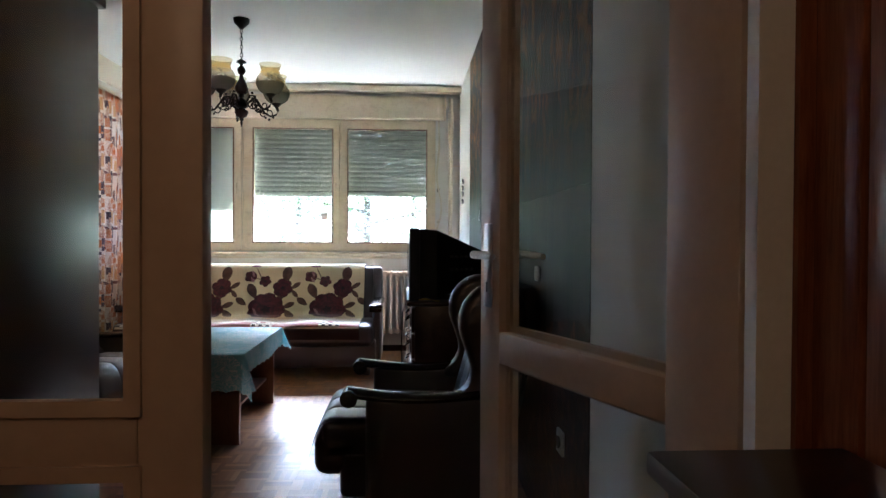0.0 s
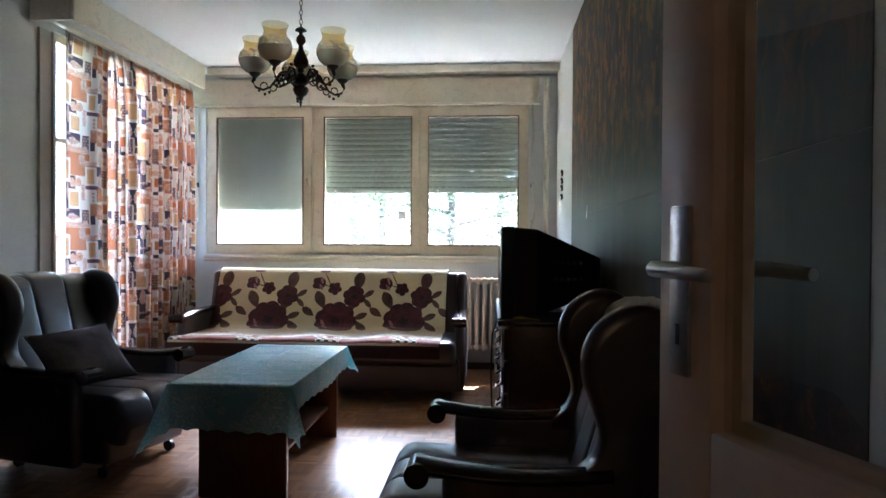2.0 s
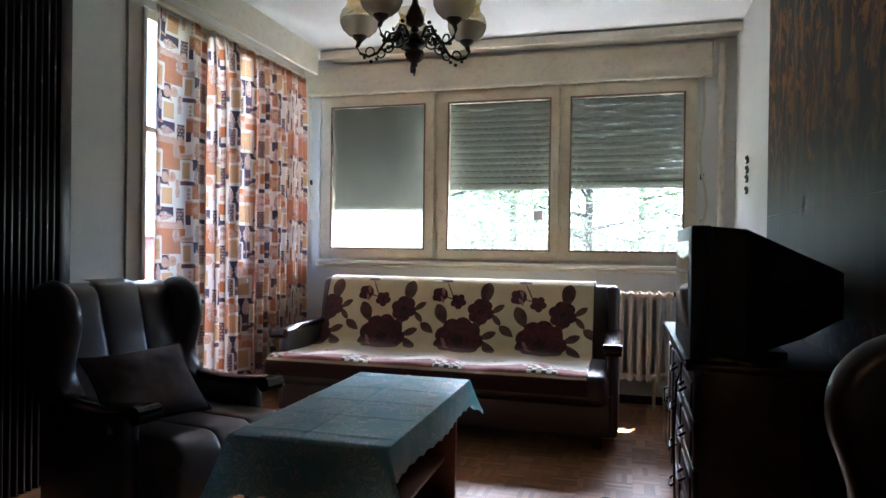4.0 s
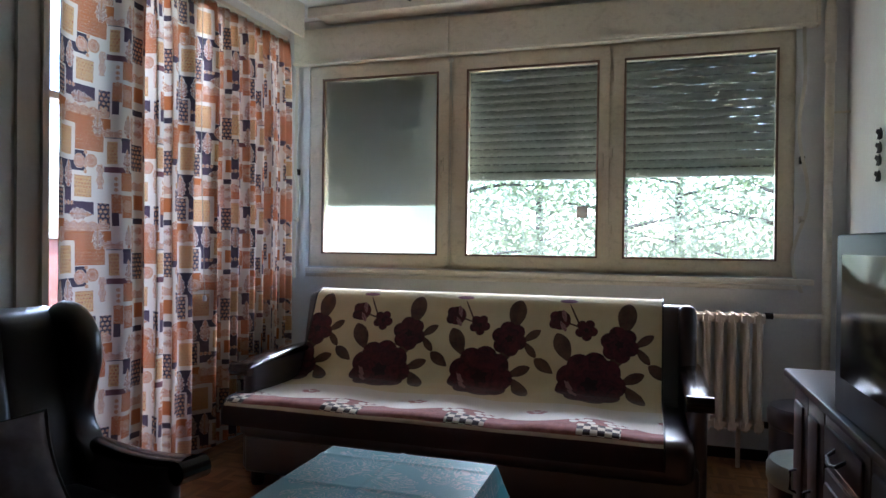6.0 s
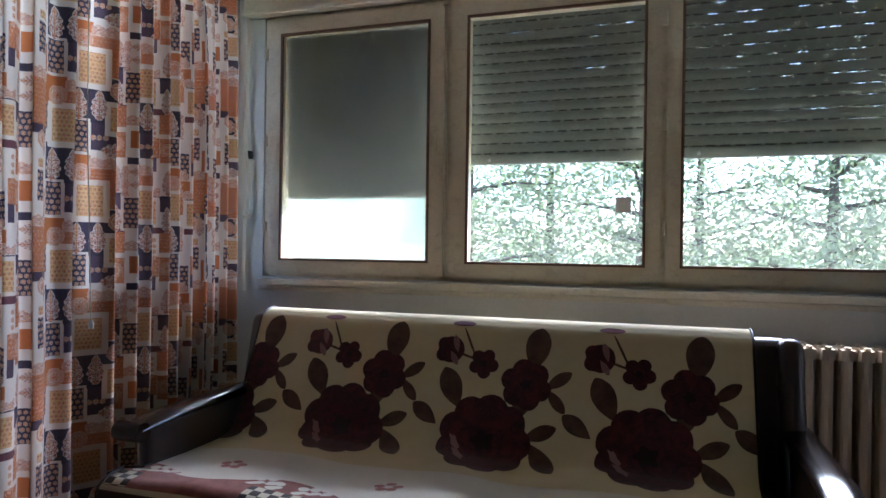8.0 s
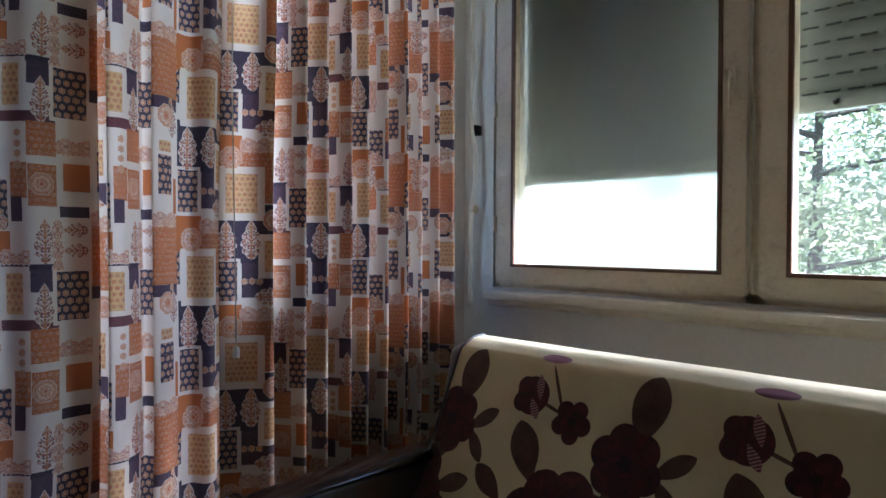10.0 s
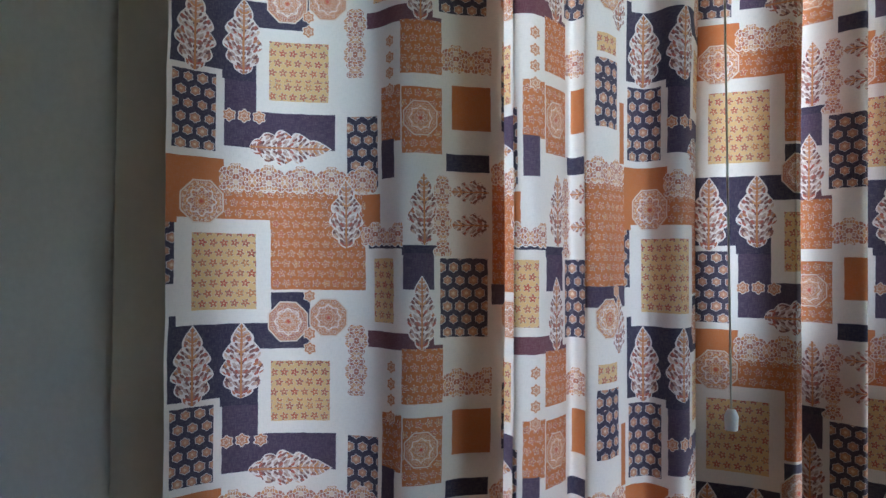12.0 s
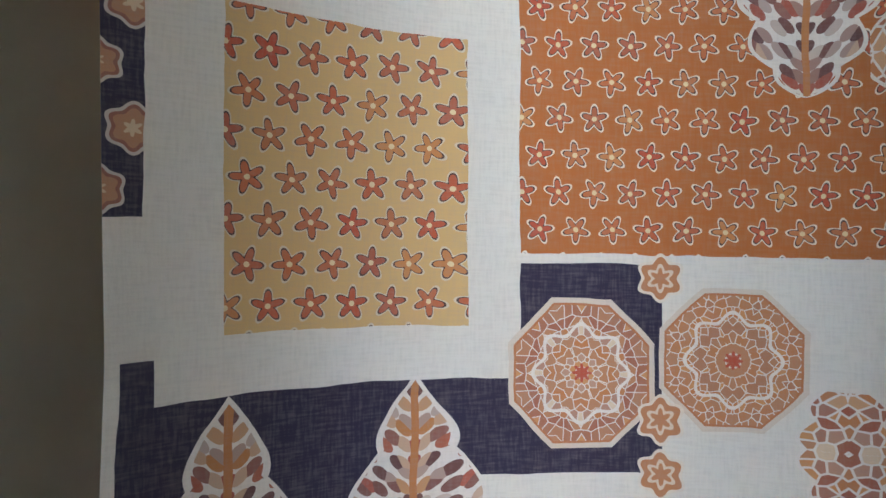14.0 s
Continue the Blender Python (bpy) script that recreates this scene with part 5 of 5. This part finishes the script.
# ---- chandelier ----
def chandelier():
    c = thing("chandelier", "five-armed dark bronze chandelier with engraved glass shades", "chandelier", pose(-0.80, 4.66, 0.012))
    part("ceiling_rose", lathe([(0.0, ZC - 0.082), (0.012, ZC - 0.082), (0.03, ZC - 0.062), (0.05, ZC - 0.042), (0.055, ZC - 0.014), (0.0, ZC - 0.014)], 24), IRON, c)
    z, k = ZC - 0.082, 0
    while z > 2.335:
        bm = bmesh.new()
        ring = [(0.009 * math.cos(a / 12 * 2 * math.pi), 0.0, 0.017 * math.sin(a / 12 * 2 * math.pi)) for a in range(13)]
        tube(ring, 0.0022, 6, bm)
        part("chain_link", placed(bm, pose(0, 0, z - 0.015, 0, 0, 90 * (k % 2))), IRON, c)
        z -= 0.027
        k += 1
    part("cap", lathe([(0, 2.335), (0.012, 2.33), (0.03, 2.318), (0.034, 2.31), (0.012, 2.30), (0.008, 2.285), (0, 2.285)], 20), IRON, c)
    part("upper_knob", lathe([(0, 2.29), (0.012, 2.288), (0.026, 2.27), (0.028, 2.25), (0.02, 2.235), (0.01, 2.225), (0, 2.225)], 20), CERAMIC, c)
    part("vase", lathe([(0, 2.228), (0.013, 2.225), (0.016, 2.20), (0.035, 2.165), (0.045, 2.135), (0.04, 2.11), (0.02, 2.095), (0, 2.095)], 24), CERAMIC, c)
    part("hub", lathe([(0, 2.10), (0.018, 2.095), (0.02, 2.08), (0.012, 2.07), (0.035, 2.05), (0.05, 2.03), (0.044, 2.01), (0.02, 1.995), (0, 1.995)], 24), IRON, c)
    part("lower_bowl", lathe([(0, 1.998), (0.02, 1.995), (0.042, 1.985), (0.046, 1.972), (0.034, 1.945), (0.012, 1.93), (0, 1.93)], 24), CERAMIC, c)
    part("finial", lathe([(0, 1.932), (0.014, 1.93), (0.016, 1.92), (0.006, 1.91), (0.009, 1.90), (0.006, 1.888), (0.002, 1.872), (0, 1.872)], 16), IRON, c)
    for k in range(5):
        turn = Matrix.Rotation(radians(72 * k + 39.5), 4, "Z")
        bm = bmesh.new()
        tube([(0.04, 0, 2.03), (0.075, 0, 2.075), (0.11, 0, 2.07), (0.135, 0, 2.03), (0.165, 0, 1.99), (0.205, 0, 1.975), (0.245, 0, 1.99), (0.262, 0, 2.02), (0.255, 0, 2.045)], 0.0065, 8, bm)
        for cx, cz, r in ((0.075, 2.035, 0.028), (0.118, 2.015, 0.026), (0.15, 1.985, 0.018), (0.20, 1.995, 0.020), (0.10, 2.045, 0.014)):
            tube([(cx + r * math.cos(a / 14 * 2 * math.pi), 0, cz + r * math.sin(a / 14 * 2 * math.pi)) for a in range(15)], 0.0038, 6, bm)
        for cx, cz in ((0.17, 1.962), (0.195, 1.952), (0.225, 1.972), (0.095, 2.09), (0.13, 2.0), (0.072, 2.035), (0.118, 2.012)):
            tube([(cx - 0.005, 0, cz), (cx + 0.005, 0, cz)], 0.008, 8, bm)
        tube([(0.255, 0, 2.02), (0.247, 0, 2.05)], [0.006, 0.012], 8, bm)
        arm = part("arm", placed(bm, turn @ Matrix.Translation((0, 0, 2.03)) @ Matrix.Diagonal((1.06, 1, 1.05, 1)) @ Matrix.Translation((0, 0, -2.03))), IRON, c)
        cup = lathe([(0, 2.04), (0.012, 2.042), (0.03, 2.058), (0.036, 2.068), (0.0, 2.07)], 18)
        part("cup", placed(cup, turn @ Matrix.Translation((0.264, 0, 0))), IRON, arm)
        sh = lathe([(0.030, 0.0), (0.055, 0.010), (0.078, 0.032), (0.090, 0.060), (0.092, 0.085), (0.084, 0.112), (0.068, 0.132), (0.058, 0.140), (0.063, 0.147), (0.058, 0.154), (0.060, 0.165), (0.066, 0.185), (0.072, 0.198)], 36)
        ob = part("shade", sh, SHADE_GLASS, c, "clear globe shade, frosted below, amber rim", 180)
        ob.location = turn @ Vector((0.264, 0, 2.066))
        b = lathe([(0.0, 2.07), (0.013, 2.07), (0.014, 2.10), (0.022, 2.125), (0.024, 2.145), (0.016, 2.165), (0, 2.172)], 14)
        part("bulb", placed(b, turn @ Matrix.Translation((0.264, 0, 0))), WHITE_PLASTIC, arm, "unlit bulb")


chandelier()


# ---- mural, socket, butterflies ----
mural = thing("wall_mural_print", "faded photo mural of an autumn forest with torn seams", "mural")
y_edges, z_edges = [1.955, 2.87, 3.79, 4.70, 5.62], [0.0, 1.29, 2.612]
for a, b in zip(y_edges, y_edges[1:]):
    for lo, hi in zip(z_edges, z_edges[1:]):
        part("sheet", block(XR - 0.003, XR - 0.0005, a + 0.0006, b - 0.0006, lo + 0.0006, hi - 0.0006, 0), MURAL, mural, smooth=0)
tear = prism([(4.87, 1.262), (4.885, 1.275), (4.86, 1.335), (4.85, 1.337), (4.868, 1.283), (4.90, 1.268)], 0, 0.002)
part("torn_strip", placed(tear, Matrix(((0, 0, -1, XR - 0.0032), (1, 0, 0, 0), (0, 1, 0, 0), (0, 0, 0, 1)))), WHITE_WALL, mural, "pale torn edge", 0)

p = solid("window_sticker", block(-0.531, -0.466, 6.7655, 6.767, 1.318, 1.385, 0), PAPER, "small square white paper sticker on the pane", "sticker", "", 0)
p = thing("light_switch", "square white plastic light switch on the mural", "switch")
part("plate", block(XR - 0.014, XR - 0.0035, 2.668, 2.728, 0.958, 1.018, 0.003), WHITE_PLASTIC, p)
part("rocker", block(XR - 0.018, XR - 0.0142, 2.682, 2.714, 0.970, 1.006, 0.002), WHITE_PLASTIC, p)

p = thing("wall_socket", "square white plastic socket low on the mural", "socket")
part("plate", block(XR - 0.014, XR - 0.0035, 2.24, 2.32, 0.40, 0.48, 0.003), WHITE_PLASTIC, p)
part("well", placed(lathe([(0, 0), (0.019, 0), (0.021, 0.002), (0.022, 0.004), (0, 0.0041)], 18), pose(XR - 0.0142, 2.28, 0.44, 0, -90)), GREY_PLASTIC, p)

BUTTERFLY = plain("butterfly_card", (0.02, 0.02, 0.025), (0.08, 0.08, 0.09), 0.6, 80, 20)
for k, (y, z) in enumerate(((6.17, 1.66), (6.175, 1.60), (6.18, 1.545), (6.185, 1.475))):
    b = thing("butterfly_ornament", "small black butterfly wall ornament", "ornament", pose(XR - 0.004, y, z, 0, 0, 0), "butterflies on the wall")
    for s in (-1, 1):
        w = prism([(0, 0.002), (0.012, 0.024), (0.030, 0.028), (0.034, 0.012), (0.022, 0.0), (0.028, -0.018), (0.012, -0.022), (0, -0.004)], -0.0006, 0.0006)
        part("wing", placed(w, Matrix.Rotation(radians(s * 35), 4, "Z") @ Matrix(((0, 0, 1, 0), (s * 1.0, 0, 0, 0), (0, 1, 0, 0), (0, 0, 0, 1)))), BUTTERFLY, b, smooth=0)
    part("body", tube([(-0.002, 0, -0.014), (-0.002, 0, 0.016)], 0.002, 6), BUTTERFLY, b)


# ---- wardrobe behind the closed door leaf ----
def wardrobe():
    w = thing("wardrobe", "tall dark stained wooden wardrobe behind the door", "wardrobe")
    x0, x1, y0, y1 = -1.65, -0.485, 1.12, 1.88
    part("body", block(x0, x1, y0, y1, 0.05, 1.73, 0.004), DARK_WOOD, w)
    part("cornice", block(x0 - 0.015, x1 + 0.012, y0, y1 + 0.02, 1.731, 1.76, 0.005), DARK_WOOD, w)
    part("top_cabinet", block(x0, x1, y0, y1, 1.761, 2.30, 0.004), DARK_WOOD, w)
    part("plinth", block(x0 + 0.02, x1 - 0.01, y0, y1 - 0.03, 0.0, 0.049, 0.002), DARK_WOOD, w)
    for k in range(2):
        a = x0 + 0.01 + k * 0.575
        d = part("door", block(a, a + 0.57, y1 + 0.001, y1 + 0.02, 0.07, 1.72, 0.003), DARK_WOOD, w)
        part("knob", lathe([(0, 0), (0.012, 0.004), (0.014, 0.018), (0, 0.024)], 12), IRON, d).matrix_local = pose(a + (0.53 if k == 0 else 0.04), y1 + 0.02, 0.95, -90)


wardrobe()


# ---- double door to the hall ----
def door_leaf(name, width, m, lever, hinge_stile=0.105, stile=0.105):
    d = thing(name, "beige painted door leaf with two glass panes", "", m, kind="structure")
    t, st, sh = 0.042, stile, hinge_stile
    part("stile", block(0, sh, -t, 0, 0.01, 2.04, 0.003), DOOR_PAINT, d)
    part("stile", block(width - st, width, -t, 0, 0.01, 2.04, 0.003), DOOR_PAINT, d)
    for z0, z1 in ((0.01, 0.22), (0.805, 0.885), (1.93, 2.04)):
        part("rail", block(sh + 0.0005, width - st - 0.0005, -t, 0, z0, z1, 0.003), DOOR_PAINT, d)
    for z0, z1 in ((0.22, 0.805), (0.885, 1.93)):
        bead = joined((sh - 0.006, sh + 0.016, -t - 0.007, -t + 0.010, z0 - 0.006, z1 + 0.006), (width - st - 0.016, width - st + 0.006, -t - 0.007, -t + 0.010, z0 - 0.006, z1 + 0.006), (sh, width - st, -t - 0.006, -t + 0.010, z0 - 0.006, z0 + 0.016), (sh, width - st, -t - 0.006, -t + 0.010, z1 - 0.016, z1 + 0.006))
        part("glazing_bead", bead, DOOR_PAINT, d, smooth=0)
        part("pane", block(sh, width - st, -0.024, -0.020, z0, z1, 0), DOOR_GLASS, d, smooth=0).visible_shadow = False
    if lever:
        for y, s in ((-t, -1), (0.0, 1)):
            hp = part("handle_plate", block(width - 0.07, width - 0.03, min(y, y + s * 0.007), max(y, y + s * 0.007), 0.945, 1.165, 0.003), METAL, d, "brushed metal plate with keyhole")
            part("lever", tube([(width - 0.05, y, 1.085), (width - 0.05, y + s * 0.045, 1.085), (width - 0.065, y + s * 0.055, 1.084), (width - 0.165, y + s * 0.052, 1.080)], [0.008, 0.009, 0.010, 0.008], 12), METAL, hp, "metal lever handle")
            part("keyhole", block(width - 0.054, width - 0.046, min(y + s * 0.0072, y + s * 0.008), max(y + s * 0.0072, y + s * 0.008), 0.985, 1.012, 0), BLACK_PLASTIC, hp, smooth=0)
    return d


door_leaf("door_1", 0.80, pose(-0.75, 1.045, 0), False, stile=0.088)
door_leaf("door_3", 0.86, pose(0.832, 1.055, 0, 0, 0, 110.6), True, 0.155)
setting("trim", joined((-0.80, -0.752, 0.925, 1.056, 0, 2.08), (-0.80, 0.843, 0.925, 1.056, 2.045, 2.079)), DOOR_PAINT, "beige painted door lining", 0)
setting("trim", joined((0.775, 0.822, 0.900, 0.9295, 0, 2.12)), WHITE_WALL, "white painted strip of the door casing", 0)
setting("trim", joined((0.823, XR - 0.001, 0.890, 0.9295, 0, 2.12)), PINE, "reddish brown wooden door casing", 0)

# hallway: board panelling, chest, ceiling lamp
pan = thing("wall_panelling", "varnished reddish pine boards along the hallway wall", "panelling")
y = 0.885
while y > -1.6:
    part("board", block(XR - 0.022, XR - 0.002, y - 0.088, y, 0.0, 2.2, 0.006), PINE, pan)
    y -= 0.096
part("backing", block(XR - 0.006, XR - 0.001, -1.6, 0.885, 0.0, 2.2, 0), PINE, pan, smooth=0)

p = thing("hall_chest", "low black-brown wooden chest in the hallway", "chest")
part("body", block(0.62, XR - 0.03, 0.10, 0.80, 0.05, 0.855, 0.004), DARK_WOOD, p)
part("lid", block(0.60, XR - 0.026, 0.08, 0.815, 0.857, 0.885, 0.006), DARK_WOOD, p)
part("plinth", block(0.64, XR - 0.03, 0.12, 0.78, 0.0, 0.049, 0.002), DARK_WOOD, p)

p = thing("hall_lamp", "bare bulb ceiling lamp glowing in the hallway", "lamp", pose(-0.15, -0.7, 0))
part("rose", lathe([(0, ZC - 0.05), (0.03, ZC - 0.045), (0.05, ZC - 0.01), (0.05, ZC - 0.001), (0, ZC - 0.001)], 20), WHITE_PLASTIC, p)
part("stem", tube([(0, 0, ZC - 0.05), (0, 0, 2.32)], 0.006, 8), IRON, p)
part("holder", lathe([(0, 2.33), (0.02, 2.33), (0.022, 2.28), (0, 2.28)], 16), BLACK_PLASTIC, p)
part("bulb", lathe([(0, 2.282), (0.014, 2.28), (0.022, 2.25), (0.03, 2.215), (0.022, 2.185), (0, 2.175)], 18), BULB, p, "glowing warm bulb")


# ---- outside ----
setting("ground", joined((-400, 400, -400, 900, -6.2, -6.0)), GRASS, "green lawn far below the window", 0)
setting("balcony", joined((-4.0, XL - 0.2, 4.2, 7.2, -0.25, -0.02)), CONCRETE, "grey concrete balcony slab", 0)
rail = thing("balcony_railing", "dull red balcony railing panels", "railing")
part("panel", block(-3.95, -3.90, 4.2, 7.2, -0.02, 1.16, 0.01), RED_PANEL, rail)
part("top_rail", block(-3.98, -3.87, 4.2, 7.2, 1.161, 1.20, 0.006), CONCRETE, rail)


def tree(x, y, height, spread, seed, label):
    rng = random.Random(seed)
    t = thing("tree", label, "tree", pose(x, y, -6.0), "trees outside the window")
    trunk = bmesh.new()
    tube([(0, 0, 0), (0.05, 0.02, height * 0.3), (-0.04, 0.05, height * 0.6), (0.03, 0, height * 0.92)], [0.20, 0.16, 0.11, 0.03], 10, trunk)
    centres = []
    for k in range(26):
        h = height * (0.34 + 0.6 * k / 25)
        a = k * 2.4 + rng.random()
        reach = spread * (1.0 - 0.55 * abs(k / 25 - 0.35)) * rng.uniform(0.6, 1.0)
        end = Vector((reach * math.cos(a), reach * math.sin(a), h + reach * rng.uniform(0.05, 0.4)))
        mid = Vector((0.5 * end.x, 0.5 * end.y, h + 0.1 * reach))
        tube([(0, 0, h), mid, end], [0.05, 0.03, 0.008], 6, trunk)
        centres += [mid.lerp(end, f) for f in (0.3, 0.6, 0.85, 1.0)]
    part("trunk", trunk, BARK, t)
    verts, faces = [], []
    for c in centres:
        for _ in range(130):
            p = c + Vector((rng.gauss(0, 0.42), rng.gauss(0, 0.42), rng.gauss(0, 0.32)))
            d = Vector((rng.gauss(0, 1), rng.gauss(0, 1), rng.gauss(0, 0.6))).normalized()
            e = d.orthogonal().normalized()
            s = rng.uniform(0.045, 0.085)
            k = len(verts)
            verts += [p, p + s * d + 0.4 * s * e, p + 2 * s * d, p + s * d - 0.4 * s * e]
            faces.append((k, k + 1, k + 2, k + 3))
    data = bpy.data.meshes.new("crown")
    data.from_pydata(verts, [], faces)
    data.materials.append(LEAVES)
    crown = tagged(new("crown", data), "dense light green foliage")
    crown.parent = t


for k, (x, y, h, s) in enumerate(((-3.4, 14.5, 10.5, 2.4), (-0.6, 16.0, 11.5, 2.6), (1.9, 14.0, 10.0, 2.3), (4.6, 17.0, 12.0, 2.7), (-6.6, 17.0, 12.0, 2.8), (0.6, 21.0, 13.0, 3.0), (-3.2, 22.0, 13.5, 3.0))):
    tree(x, y, h, s, 11 + k, "leafy green tree standing beyond the window")


# ---- parquet: small oak fingers in squares of alternating direction ----
def parquet():
    square, count = 0.125, 5
    wide = square / count
    gap = 0.00025
    data = bpy.data.meshes.new("parquet_finger")
    bm = bmesh.new()
    cube(bm, gap, square - gap, gap, wide - gap, -0.0055, 0.0)
    layer = bm.loops.layers.uv.new("UVMap")
    for f in bm.faces:
        for loop in f.loops:
            loop[layer].uv = (loop.vert.co.x, loop.vert.co.y)
    bmesh.ops.recalc_face_normals(bm, faces=bm.faces)
    bm.to_mesh(data)
    bm.free()
    data.materials.append(PARQUET)
    verts, faces, uvs, singles = [], [], [], 0
    nx, ny = int((XR - XL) / square) + 1, int((YW - YD) / square) + 1
    for i in range(nx):
        for j in range(ny):
            x, y = XL + i * square, YD + j * square
            for k in range(count):
                m = pose(x, y + k * wide, 0) if (i + j) % 2 else pose(x + (k + 1) * wide, y, 0, 0, 0, 90)
                if -0.56 < x < 0.02 and 3.55 < y < 5.30 and singles < 300:
                    ob = new("parquet_finger", data)
                    ob.matrix_world = m
                    ob.parent = floor
                    singles += 1
                    continue
                s = len(verts)
                lift = 0.0
                corners = ((gap, gap), (square - gap, gap), (square - gap, wide - gap), (gap, wide - gap))
                verts += [m @ Vector((a, b, lift)) for a, b in corners] + [m @ Vector((a, b, -0.0055)) for a, b in corners]
                faces += [(s, s + 1, s + 2, s + 3)] + [(s + q, s + 4 + q, s + 4 + (q + 1) % 4, s + (q + 1) % 4) for q in range(4)]
                for f in faces[-5:]:
                    for q in f:
                        uvs.append(corners[(q - s) % 4])
    rest = bpy.data.meshes.new("parquet_fingers")
    rest.from_pydata(verts, [], faces)
    rest.uv_layers.new(name="UVMap").data.foreach_set("uv", np.array(uvs, dtype=np.float32).ravel())
    rest.materials.append(PARQUET)
    ob = tagged(new("parquet_fingers", rest), "brown oak parquet fingers laid in squares", kind="stuff")
    ob.parent = floor


parquet()
